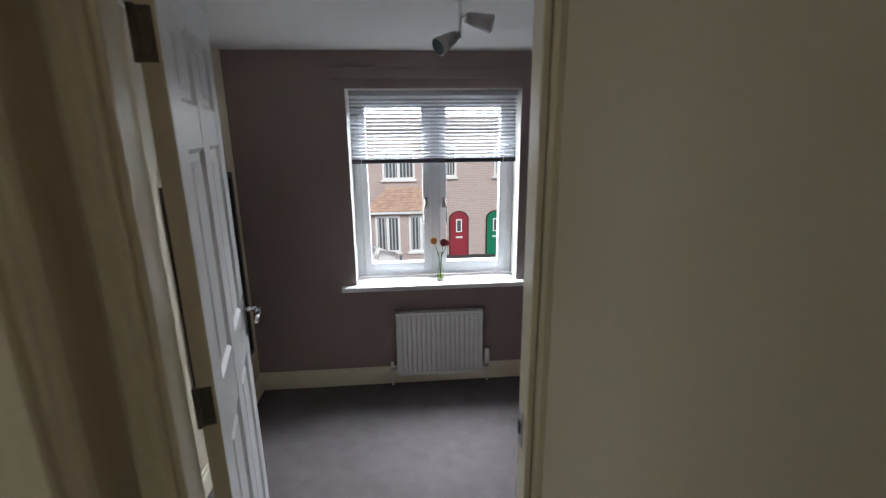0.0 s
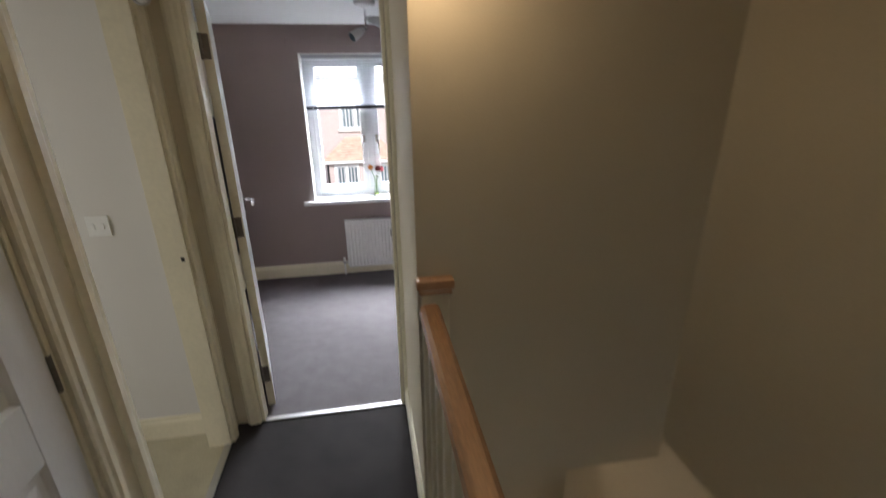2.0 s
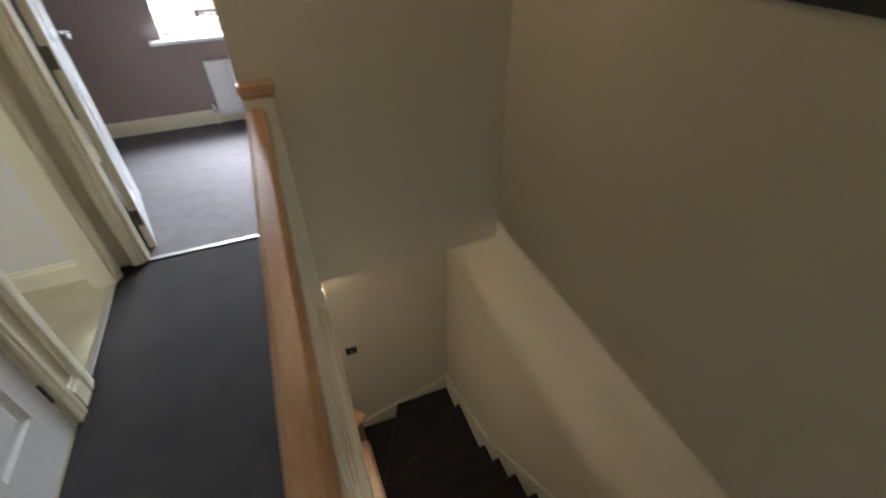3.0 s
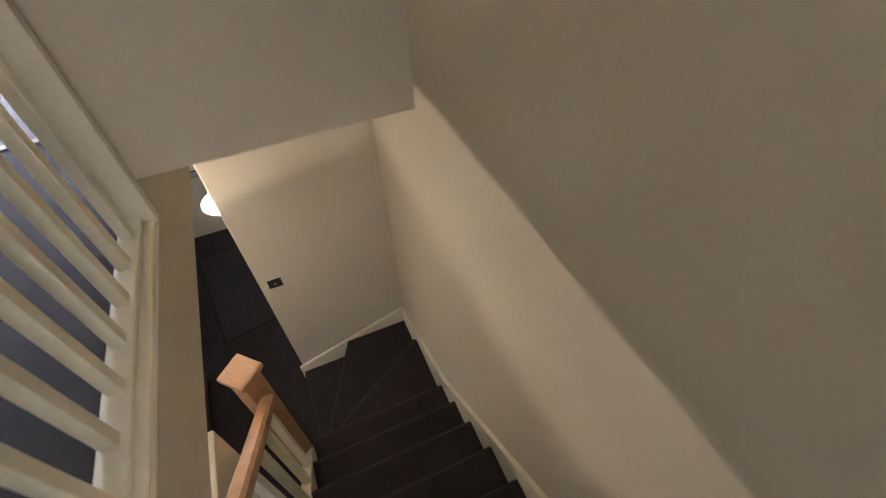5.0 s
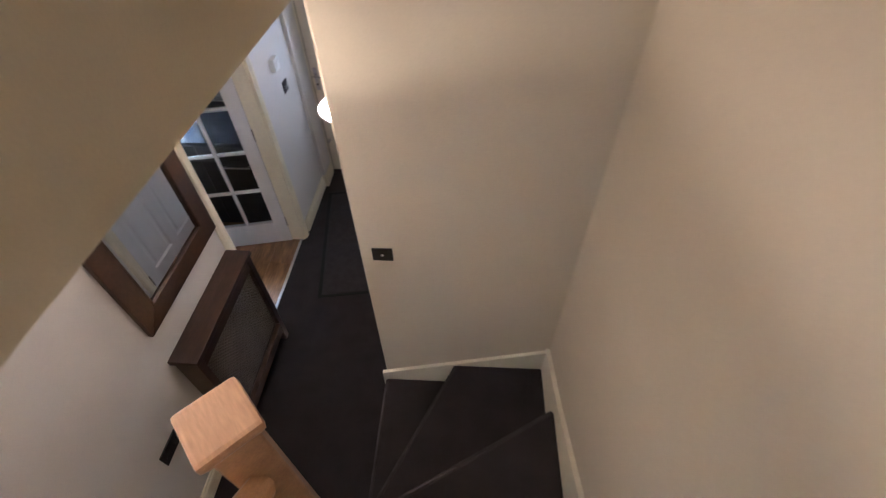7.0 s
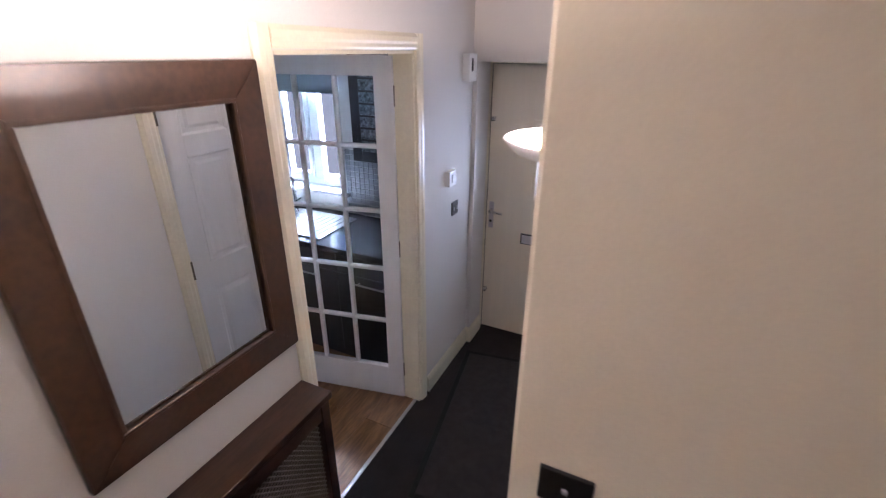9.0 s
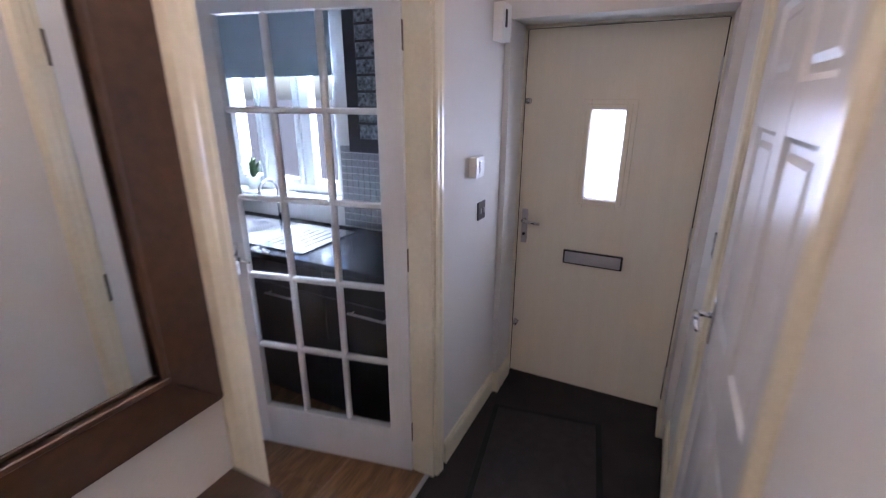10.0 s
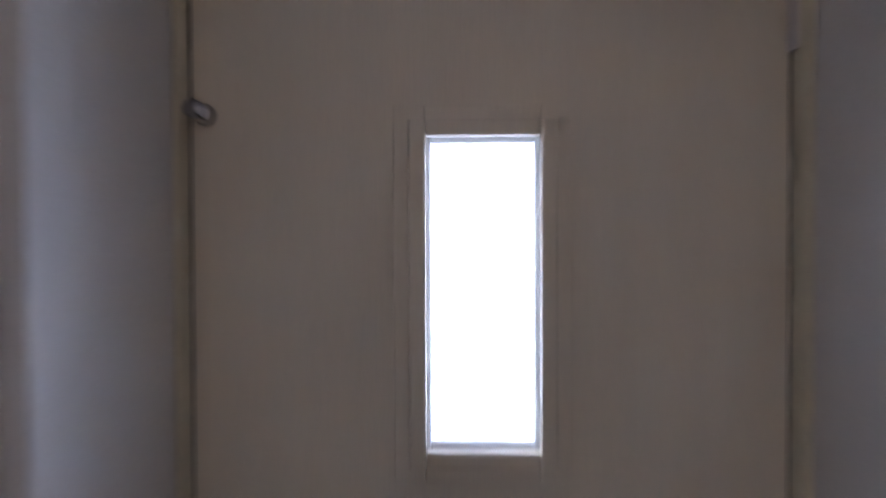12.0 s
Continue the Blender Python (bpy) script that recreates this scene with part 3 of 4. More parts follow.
def panelled_door(name, label, m, w, h=1.975, handle_sides=(1, -1), reach=-1, hinge_y=0.0):
    d = thing(name, label, "door", m)
    t, st, mid = 0.038, 0.105, 0.095
    cols = ((st, w / 2 - mid / 2), (w / 2 + mid / 2, w - st))
    rows = ((0.22, 0.86), (1.02, 1.58), (1.68, h - 0.11))
    bm = boxes([(0, st, -t / 2, t / 2, 0, h), (w - st, w, -t / 2, t / 2, 0, h), (cols[0][1], cols[1][0], -t / 2, t / 2, 0, h)], 0.002)
    for z0, z1 in ((0, 0.22), (0.86, 1.02), (1.58, 1.68), (h - 0.11, h)):
        for a, b in cols:
            box(bm, a, b, -t / 2 + 0.0005, t / 2 - 0.0005, z0, z1)
    part("leaf", bm, DOORWHITE, d)
    part("hinge_edge", boxes([(-0.0015, 0.0, -t / 2 + 0.001, t / 2 - 0.001, 0.001, h - 0.001)]), WOODWORK, d, "cream strip along the door's hinge edge")
    for a, b in cols:
        for z0, z1 in rows:
            bm = bmesh.new()
            for s in (1, -1):
                v = []
                for inset, depth in ((0, 0.018), (0.012, 0.009), (0.030, 0.009), (0.045, 0.0155)):
                    v.append([bm.verts.new((x, s * depth, z)) for x, z in ((a + inset, z0 + inset), (b - inset, z0 + inset), (b - inset, z1 - inset), (a + inset, z1 - inset))])
                for p, q in zip(v, v[1:]):
                    for i in range(4):
                        bm.faces.new((p[i], p[(i + 1) % 4], q[(i + 1) % 4], q[i]))
                bm.faces.new(v[-1])
            part("panel", bm, DOORWHITE, d)
    for s in handle_sides:
        lever(d, w - 0.06, 0.98, s, t, reach)
    hinges(d, (0.20, 1.02, 1.79), hinge_y)
    return d


panelled_door("door_bedroom", "white gloss six-panel bedroom door standing open", pose(-0.836, 0.836, F + 0.012, 0, 0, 104.0), 0.70, hinge_y=0.021)
panelled_door("door_landing", "closed white six-panel door on the landing", pose(LX - 0.022, -0.270, F + 0.012, 0, 0, -90), 0.752, hinge_y=0.021)
panelled_door("door_cupboard", "closed white gloss six-panel door in the hall", pose(0.022, C0 + 0.008, 0.010, 0, 0, 90), 0.809, handle_sides=(1,), hinge_y=0.021)


KANG = 12.0


def glazed_door():
    d = thing("door_kitchen", "white glazed kitchen door with fifteen clear panes, standing open", "door", pose(-1.065, 2.142, 0.012, 0, 0, 180 + KANG))
    w, h, t = 0.838, 2.03, 0.038
    s, b, top, bar = 0.098, 0.22, 0.09, 0.024
    part("leaf", boxes([(0, s, -t / 2, t / 2, 0, h), (w - s, w, -t / 2, t / 2, 0, h), (s, w - s, -t / 2, t / 2, 0, b), (s, w - s, -t / 2, t / 2, h - top, h)], 0.002), DOORWHITE, d)
    pw, ph = (w - 2 * s - 2 * bar) / 3, (h - b - top - 4 * bar) / 5
    for i in range(2):
        x = s + (i + 1) * pw + i * bar
        part("glazing_bar", boxes([(x, x + bar, -t / 2 + 0.003, t / 2 - 0.003, b, h - top)], 0.006), DOORWHITE, d)
    for j in range(4):
        z = b + (j + 1) * ph + j * bar
        part("glazing_bar", boxes([(s, w - s, -t / 2 + 0.004, t / 2 - 0.004, z, z + bar)], 0.006), DOORWHITE, d)
    for i in range(3):
        for j in range(5):
            x, z = s + i * (pw + bar), b + j * (ph + bar)
            part("pane", boxes([(x, x + pw, -0.002, 0.002, z, z + ph)]), DOORGLASS, d).visible_shadow = False
    lever(d, w - 0.05, 0.98, 1, t)
    lever(d, w - 0.05, 0.98, -1, t)
    hinges(d, (0.21, 1.04, 1.85), -0.021)


glazed_door()


def front_door():
    d = thing("door_front", "closed cream front door with a narrow obscured pane", "door", pose(-0.922, YF, 0.008))
    w, h = 0.876, 1.982
    gx0, gx1, gz0, gz1 = 0.342, 0.518, 1.143, 1.608
    part("leaf", boxes([(0.002, gx0, 0, 0.044, 0, h), (gx1, w - 0.002, 0, 0.044, 0, h), (gx0, gx1, 0, 0.044, 0, gz0), (gx0, gx1, 0, 0.044, gz1, h)]), FRONTDOOR, d)
    # dark strips set in the leaf's gaps, where there is only shade
    for gap in ((-0.0033, 0.0018, 0.004, 0.03, 0, h), (w - 0.0018, w + 0.0033, 0.004, 0.03, 0, h), (0.002, w - 0.002, 0.004, 0.03, h + 0.0002, h + 0.0028)):
        part("gap_strip", boxes([gap]), DARKGAP, d, "dark strip for the shade in the door's gap")
    def surround(o, i, y0, y1, bev):
        return boxes([(gx0 - o, gx0 + i, y0, y1, gz0 - o, gz1 + o), (gx1 - i, gx1 + o, y0, y1, gz0 - o, gz1 + o),
                      (gx0 + i, gx1 - i, y0, y1, gz0 - o, gz0 + i), (gx0 + i, gx1 - i, y0, y1, gz1 - i, gz1 + o)], bev, 2)

    # filler added below the leaf: blocks the light leak, its dark colour is shade
    part("gap_filler", boxes([(0, w, -0.004, 0.045, -0.0075, 0.0)]), DARKGAP, d, "dark filler added in the gap under the door")
    part("pane_frame", surround(0.042, 0.004, -0.009, 0.0, 0.003), FRONTDOOR, d, "cream beaded frame round the pane")
    part("pane_bead", surround(0.020, 0.006, -0.018, -0.009, 0.005), FRONTDOOR, d)
    part("pane", boxes([(gx0, gx1, 0.014, 0.024, gz0, gz1)]), FROST, d, "obscured glass pane").visible_shadow = False
    part("pane_seal", boxes([(gx0, gx0 + 0.012, 0.001, 0.013, gz0, gz1), (gx1 - 0.012, gx1, 0.001, 0.013, gz0, gz1), (gx0 + 0.012, gx1 - 0.012, 0.001, 0.013, gz0, gz0 + 0.014), (gx0 + 0.012, gx1 - 0.012, 0.001, 0.013, gz1 - 0.012, gz1)], 0.002), UPVC, d)
    lb = part("letter_box", boxes([(0.272, 0.585, -0.012, 0.0, 0.775, 0.855)], 0.004, 2), BLACK, d, "dark letter box surround")
    part("flap", boxes([(0.282, 0.575, -0.018, -0.011, 0.783, 0.847)], 0.004, 2), SATIN, lb, "brushed steel letter flap")
    plate = part("handle", boxes([(0.022, 0.056, -0.008, 0.0, 0.86, 1.06)], 0.006, 2), SATIN, d, "satin silver lever handle on a long plate")
    bm = tube(bmesh.new(), (0.039, -0.006, 1.0), (0.039, -0.05, 1.0), 0.010)
    tube(bm, (0.035, -0.05, 1.0), (0.135, -0.052, 0.992), 0.010, 0.008)
    smooth(part("lever", bm, CHROME, plate))
    smooth(part("keyhole", tube(bmesh.new(), (0.039, -0.009, 0.915), (0.039, -0.014, 0.915), 0.009), BLACK, plate))
    for z in (0.345, 1.640):
        bm = tube(bmesh.new(), (0.022, -0.001, z), (0.022, -0.020, z), 0.017, 0.012)
        tube(bm, (0.022, -0.018, z), (0.022, -0.032, z), 0.010, 0.014)
        smooth(part("bolt_knob", bm, CHROME, d, "round chrome bolt knob"))
    for z in (0.22, 1.0, 1.775):
        bm = tube(bmesh.new(), (w + 0.004, -0.004, z - 0.05), (w + 0.004, -0.004, z + 0.05), 0.0065)
        box(bm, w - 0.006, w + 0.006, -0.003, 0.0, z - 0.05, z + 0.05)
        part("hinge", bm, STEEL, d, "steel butt hinge")


front_door()
structure("trim_front_door", [(-0.9305, -0.9255, YF - 0.03, YF + 0.1, 0, HEAD + 0.004), (-0.0425, -0.0345, YF - 0.03, YF + 0.1, 0, HEAD + 0.004), (-0.9255, -0.0425, YF - 0.03, YF + 0.1, 1.993, HEAD + 0.004), (-0.9255, -0.90, YF + 0.046, YF + 0.09, 0, HEAD), (-0.07, -0.0425, YF + 0.046, YF + 0.09, 0, HEAD), (-0.90, -0.07, YF + 0.046, YF + 0.09, 1.96, HEAD), (-0.90, -0.07, YF + 0.046, YF + 0.09, 0, 0.03)], WOODWORK, "cream frame of the front door", category="door frame")

# ---- bedroom window ----


def casement_window():
    w = tagged(thing("window_1", "white plastic casement window with two sashes", "window"), kind="structure")
    y0, y1 = YW + 0.17, YW + 0.235
    xm = (WX0 + WX1) / 2
    o = 0.048
    part("window_frame", boxes([(WX0, WX0 + o, y0, y1, WZ0, WZ1), (WX1 - o, WX1, y0, y1, WZ0, WZ1), (WX0 + o, WX1 - o, y0, y1, WZ0, WZ0 + o), (WX0 + o, WX1 - o, y0, y1, WZ1 - o, WZ1), (xm - 0.03, xm + 0.03, y0, y1, WZ0 + o, WZ1 - o)], 0.004), UPVC, w)
    for a, b, hx in ((WX0 + o, xm - 0.03, xm - 0.055), (xm + 0.03, WX1 - o, xm + 0.055)):
        f = 0.050
        a, b, z0, z1 = a - 0.004, b + 0.004, WZ0 + o - 0.004, WZ1 - o + 0.004
        sash = part("sash", boxes([(a, a + f, y0 - 0.018, y1 - 0.02, z0, z1), (b - f, b, y0 - 0.018, y1 - 0.02, z0, z1), (a + f, b - f, y0 - 0.018, y1 - 0.02, z0, z0 + f), (a + f, b - f, y0 - 0.018, y1 - 0.02, z1 - f, z1)], 0.006, 2), UPVC, w)
        part("pane", boxes([(a + f, b - f, y0 + 0.012, y0 + 0.016, z0 + f, z1 - f)]), GLASS, sash).visible_shadow = False
        s = 1 if hx > xm else -1
        bm = boxes([(hx - 0.012, hx + 0.012, y0 - 0.026, y0 - 0.018, 3.80, 3.87)], 0.003)
        tube(bm, (hx, y0 - 0.026, 3.845), (hx, y0 - 0.050, 3.845), 0.008)
        tube(bm, (hx, y0 - 0.050, 3.85), (hx + s * 0.014, y0 - 0.055, 3.80), 0.008, 0.007)
        tube(bm, (hx + s * 0.014, y0 - 0.055, 3.802), (hx + s * 0.016, y0 - 0.055, 3.71), 0.007, 0.006)
        part("window_handle", bm, CHROME, sash, "chrome cockspur handle")
    part("window_sill", boxes([(WX0 - 0.085, WX1 + 0.085, YW - 0.055, YW, WZ0 - 0.030, WZ0), (WX0, WX1, YW, y0, WZ0 - 0.030, WZ0)], 0.004), UPVC, w, "white painted window board")


casement_window()


def venetian_blind():
    b = thing("venetian_blind", "grey venetian blind half lowered in the bedroom window", "blind", pose(0, YW + 0.085, WZ1))
    x0, x1 = WX0 + 0.012, WX1 - 0.012
    part("head_rail", boxes([(x0, x1, -0.014, 0.014, -0.034, -0.006)], 0.002), SLAT, b)
    bm = prism(bmesh.new(), ((-0.0125, -0.0015), (0.0, 0.0012), (0.0125, -0.0015), (0.0125, -0.0023), (0.0, 0.0004), (-0.0125, -0.0023)), "x", x0, x1)
    first = part("slat", bm, SLAT, b)
    n, z0, z1 = 17, -0.055, -0.385
    first.matrix_basis = pose(0, 0, z0, 26)
    for i in range(1, n):
        ob = new("slat", first.data)
        ob.parent = b
        ob.matrix_basis = pose(0, random.uniform(-0.001, 0.001), z0 + (z1 - z0) * i / (n - 1), 26 + random.uniform(-3, 3))
    part("bottom_bar", boxes([(x0, x1, -0.014, 0.014, -0.425, -0.398)], 0.003), BARBLUE, b, "dark bottom bar")
    for x in (x0 + 0.14, x1 - 0.14):
        bm = tube(bmesh.new(), (x, -0.016, -0.03), (x, -0.016, -0.40), 0.0012, segs=6)
        part("ladder_cord", bm, PLASTIC, b)
    bm = tube(bmesh.new(), (x0 + 0.055, -0.02, -0.03), (x0 + 0.06, -0.02, -0.95), 0.0012, segs=6)
    part("pull_cord", bm, PLASTIC, b)
    bm = tube(bmesh.new(), (x1 - 0.075, -0.02, -0.03), (x1 - 0.085, -0.02, -0.95), 0.0012, segs=6)
    part("pull_cord", bm, PLASTIC, b)


venetian_blind()
tagged(part("curtain_batten", boxes([(-0.78, 0.95, YW - 0.022, YW - 0.001, 4.565, 4.625)], 0.004), MAUVE), "mauve painted batten above the bedroom window", "batten")


def radiator():
    r = thing("radiator", "white panel radiator below the bedroom window", "radiator", pose(-0.459, YW, F))
    w, z0, z1 = 0.555, 0.075, 0.515
    bm = bmesh.new()
    pts = []
    n = 17
    pitch = (w - 0.03) / n
    pts.append((0.0, -0.058))
    pts.append((0.015, -0.058))
    for i in range(n):
        a = 0.015 + i * pitch
        pts += [(a + pitch * 0.2, -0.065), (a + pitch * 0.6, -0.065), (a + pitch * 0.8, -0.058)]
    pts += [(w, -0.058), (w, -0.048), (0.0, -0.048)]
    prism(bm, pts, "z", z0 + 0.02, z1 - 0.02)
    part("front_panel", bm, ENAMEL, r)
    part("rim", boxes([(0, w, -0.064, -0.047, z0, z0 + 0.02)], 0.006, 2), ENAMEL, r)
    part("rim", boxes([(0, w, -0.064, -0.047, z1 - 0.02, z1 - 0.004)], 0.006, 2), ENAMEL, r)
    part("grille", boxes([(-0.002, w + 0.002, -0.066, -0.012, z1 - 0.006, z1)] + [(-0.003, 0.0, -0.066, -0.012, z0 + 0.02, z1), (w, w + 0.003, -0.066, -0.012, z0 + 0.02, z1)], 0.001), ENAMEL, r, "white top grille and end covers")
    part("bracket", boxes([(0.1, 0.13, -0.048, 0.0, z0 + 0.05, z1 - 0.05)]), ENAMEL, r)
    part("bracket", boxes([(w - 0.13, w - 0.1, -0.048, 0.0, z0 + 0.05, z1 - 0.05)]), ENAMEL, r)
    for x, s in ((-0.035, -1), (w + 0.035, 1)):
        bm = tube(bmesh.new(), (x, -0.04, 0.001), (x, -0.04, 0.12), 0.0075)
        smooth(part("pipe", bm, PLASTIC, r, "white painted pipe"))
        bm = tube(bmesh.new(), (x, -0.04, 0.105), (x, -0.04, 0.135), 0.012)
        tube(bm, (x, -0.04, 0.12), (x - s * 0.036, -0.04, 0.12), 0.010)
        smooth(part("valve", bm, STEEL, r, "dark steel valve"))
        top = 0.235 if s > 0 else 0.17
        bm = tube(bmesh.new(), (x, -0.04, 0.135), (x, -0.04, top), 0.020 if s > 0 else 0.011, 0.016 if s > 0 else 0.009, 16)
        smooth(part("valve_cap", bm, PLASTIC, r, "white valve cap"))


radiator()


def spotlight():
    s = thing("ceiling_spotlight", "brushed steel ceiling fitting with two tilting spots", "ceiling light", pose(-0.183, 1.48, CU))
    smooth(part("ceiling_plate", lathe(bmesh.new(), ((0.0, -0.034), (0.020, -0.034), (0.030, -0.026), (0.052, -0.022), (0.058, -0.012), (0.058, 0.0), (0.0, 0.0))), STEEL, s))
    part("stem", tube(bmesh.new(), (0, 0, -0.03), (0, 0, -0.145), 0.006), CHROME, s)
    for joint, tip in (((0.004, -0.012, -0.085), (0.098, -0.04, -0.112)), ((-0.004, -0.012, -0.135), (-0.076, -0.05, -0.182))):
        p, q = Vector(joint), Vector(tip)
        d = (q - p).normalized()
        part("arm", tube(bmesh.new(), (0, 0, joint[2] + 0.008), p + d * 0.03, 0.005), CHROME, s)
        bm = tube(bmesh.new(), p + d * 0.012, p + d * 0.032, 0.014, 0.020, 20)
        tube(bm, p + d * 0.032, q, 0.020, 0.029, 20)
        head = smooth(part("spot_head", bm, STEEL, s, "brushed steel spot head"))
        part("lens", tube(bmesh.new(), q - d * 0.002, q + d * 0.002, 0.025, segs=20), DARKGLASS, head, "grey glass spot lens")


spotlight()


def vase_of_flowers():
    v = thing("flower_vase", "slim clear glass vase with three gerberas on the sill", "vase", pose(-0.165, YW + 0.045, WZ0 + 0.001))
    bm = lathe(bmesh.new(), ((0.0, 0.0), (0.024, 0.0), (0.026, 0.01), (0.022, 0.05), (0.013, 0.11), (0.013, 0.15), (0.019, 0.185), (0.017, 0.185), (0.011, 0.15), (0.011, 0.11), (0.019, 0.05), (0.022, 0.014), (0.0, 0.012)))
    smooth(part("glass", bm, VASEGLASS, v)).visible_shadow = False
    smooth(part("water", lathe(bmesh.new(), ((0.0, 0.014), (0.021, 0.015), (0.020, 0.035), (0.0, 0.035))), WATER, v, "yellowish water in the vase"))
    for dx, dy, h, mat, r, seed in ((-0.040, -0.01, 0.262, ORANGE, 0.026, 1), (0.022, -0.012, 0.250, CRIMSON, 0.030, 2), (0.052, 0.012, 0.242, PINK, 0.026, 3)):
        bm = tube(bmesh.new(), (0, 0, 0.015), (dx * 0.2, dy * 0.2, 0.16), 0.0022, segs=8)
        tube(bm, (dx * 0.2, dy * 0.2, 0.158), (dx, dy, h), 0.0022, segs=8)
        stem = part("stem", bm, STEM, v, "green flower stem")
        rng = random.Random(seed)
        bm = bmesh.new()
        for ring, (n, rr, lift) in enumerate(((18, r, 0.0), (16, r * 0.75, 0.006), (10, r * 0.45, 0.010))):
            for i in range(n):
                a = 2 * math.pi * (i + rng.uniform(-0.2, 0.2)) / n + ring * 0.2
                c, s = math.cos(a), math.sin(a)
                wdt = 0.0042
                tip = rr * rng.uniform(0.9, 1.08)
                pts = ((0.003, 0.0), (rr * 0.6, wdt), (tip, 0.0), (rr * 0.6, -wdt))
                vs = [bm.verts.new((dx + c * u - s * w, dy - 0.35 * (s * u + c * w) * 0 - 0.004 - lift, h + s * u + c * w)) for u, w in pts]
                bm.faces.new(vs)
        r2 = bmesh.ops.extrude_face_region(bm, geom=bm.faces[:])
        bmesh.ops.translate(bm, vec=(0, 0.0012, 0), verts=[e for e in r2["geom"] if isinstance(e, bmesh.types.BMVert)])
        part("flower_head", bm, mat, v)
        smooth(part("flower_centre", tube(bmesh.new(), (dx, dy - 0.002, h), (dx, dy - 0.018, h), 0.008, 0.005), CRIMSON if mat is not ORANGE else ORANGE, v))


vase_of_flowers()
for x in (0.045, 0.15):
    bm = lathe(bmesh.new(), ((0.0, 0.0), (0.012, 0.0), (0.014, 0.006), (0.010, 0.014), (0.0, 0.016)), (x, YW + 0.06, WZ0 + 0.001), 14)
    tagged(smooth(part("trinket", bm, PLASTIC)), "tiny white trinket lying on the window board", "trinket", "trinkets on the sill")


def plate(name, label, m, w, h, mat, rockers, rocker_mat, category, depth=0.008):
    """A wall plate in its own x,z plane that faces -y."""
    p = thing(name, label, category, m)
    part("plate", boxes([(-w / 2, w / 2, -depth, 0, -h / 2, h / 2)], 0.002, 2), mat, p)
    for x, z, rw, rh in rockers:
        part("rocker", boxes([(x - rw / 2, x + rw / 2, -depth - 0.004, -depth + 0.001, z - rh / 2, z + rh / 2)], 0.0015), rocker_mat, p)
    return p


plate("light_switch", "white double light switch on the pale wall", pose(-1.343, 0.70, 3.765), 0.086, 0.086, PLASTIC, ((-0.018, 0, 0.012, 0.024), (0.018, 0, 0.012, 0.024)), PLASTIC, "switch")
plate("light_switch", "black wall switch plate at the stair's foot", pose(0.095, YS, 1.42), 0.086, 0.070, BLACK, ((0, 0, 0.010, 0.010),), STEEL, "switch")
plate("light_switch", "brushed steel double switch on the hall wall", pose(XL, 2.64, 1.159, 0, 0, 90), 0.086, 0.086, DARKSTEEL, ((-0.018, 0, 0.012, 0.024), (0.018, 0, 0.012, 0.024)), STEEL, "switch")
plate("light_switch", "brushed steel switch beside the cupboard door", pose(0.0, 2.506, 1.157, 0, 0, -90), 0.086, 0.086, DARKSTEEL, ((0, 0, 0.012, 0.024),), STEEL, "switch")
plate("wall_socket", "black double power socket low on the hall wall", pose(XL, 0.20, 0.575, 0, 0, 90), 0.146, 0.086, BLACK, ((-0.036, -0.005, 0.03, 0.03), (0.036, -0.005, 0.03, 0.03)), BLACK, "socket")
plate("thermostat", "white box thermostat on the hall wall", pose(XL, 2.54, 1.376, 0, 0, 90), 0.090, 0.088, PLASTIC, ((0.012, 0, 0.05, 0.05),), PLASTIC, "thermostat", 0.034)
plate("door_chime", "white door chime box with a dark slot", pose(XL, 2.78, 1.975, 0, 0, 90), 0.11, 0.15, PLASTIC, ((-0.015, 0.015, 0.02, 0.07),), BLACK, "door chime", 0.045)
plate("strike_plate", "steel strike plate let into the door frame", pose(-0.135, YD + 0.035, F + 0.98, 0, 0, -90), 0.030, 0.09, STEEL, ((0, 0, 0.014, 0.03),), BLACK, "strike plate", 0.003)
plate("strike_plate", "steel latch keep on the small doorway's frame", pose(LX - 0.02, L1, F + 0.985), 0.030, 0.06, STEEL, ((0, 0, 0.014, 0.02),), BLACK, "strike plate", 0.003)
va = thing("round_vent", "round chrome-rimmed disc on the pale wall", "wall disc", pose(-0.944, L1 + 0.012, 4.592, 90))
smooth(part("rim", lathe(bmesh.new(), ((0.025, 0.0), (0.029, 0.004), (0.029, 0.018), (0.023, 0.021), (0.020, 0.016))), STEEL, va))
smooth(part("disc", lathe(bmesh.new(), ((0.0, 0.018), (0.014, 0.018), (0.021, 0.014), (0.021, 0.0))), PLASTIC, va))

dark = thing("wall_panel", "tall black framed panel hung on the bedroom's side wall", "wall panel", pose(-1.35, 1.78, 2.98))
part("frame", boxes([(0.0, 0.022, 0, 0.03, 0, 1.09), (0.0, 0.022, 0.69, 0.72, 0, 1.09), (0.0, 0.022, 0.03, 0.69, 0, 0.03), (0.0, 0.022, 0.03, 0.69, 1.06, 1.09)], 0.002), BLACK, dark)
part("face", boxes([(0.0, 0.012, 0.03, 0.69, 0.03, 1.06)]), BLACK, dark)

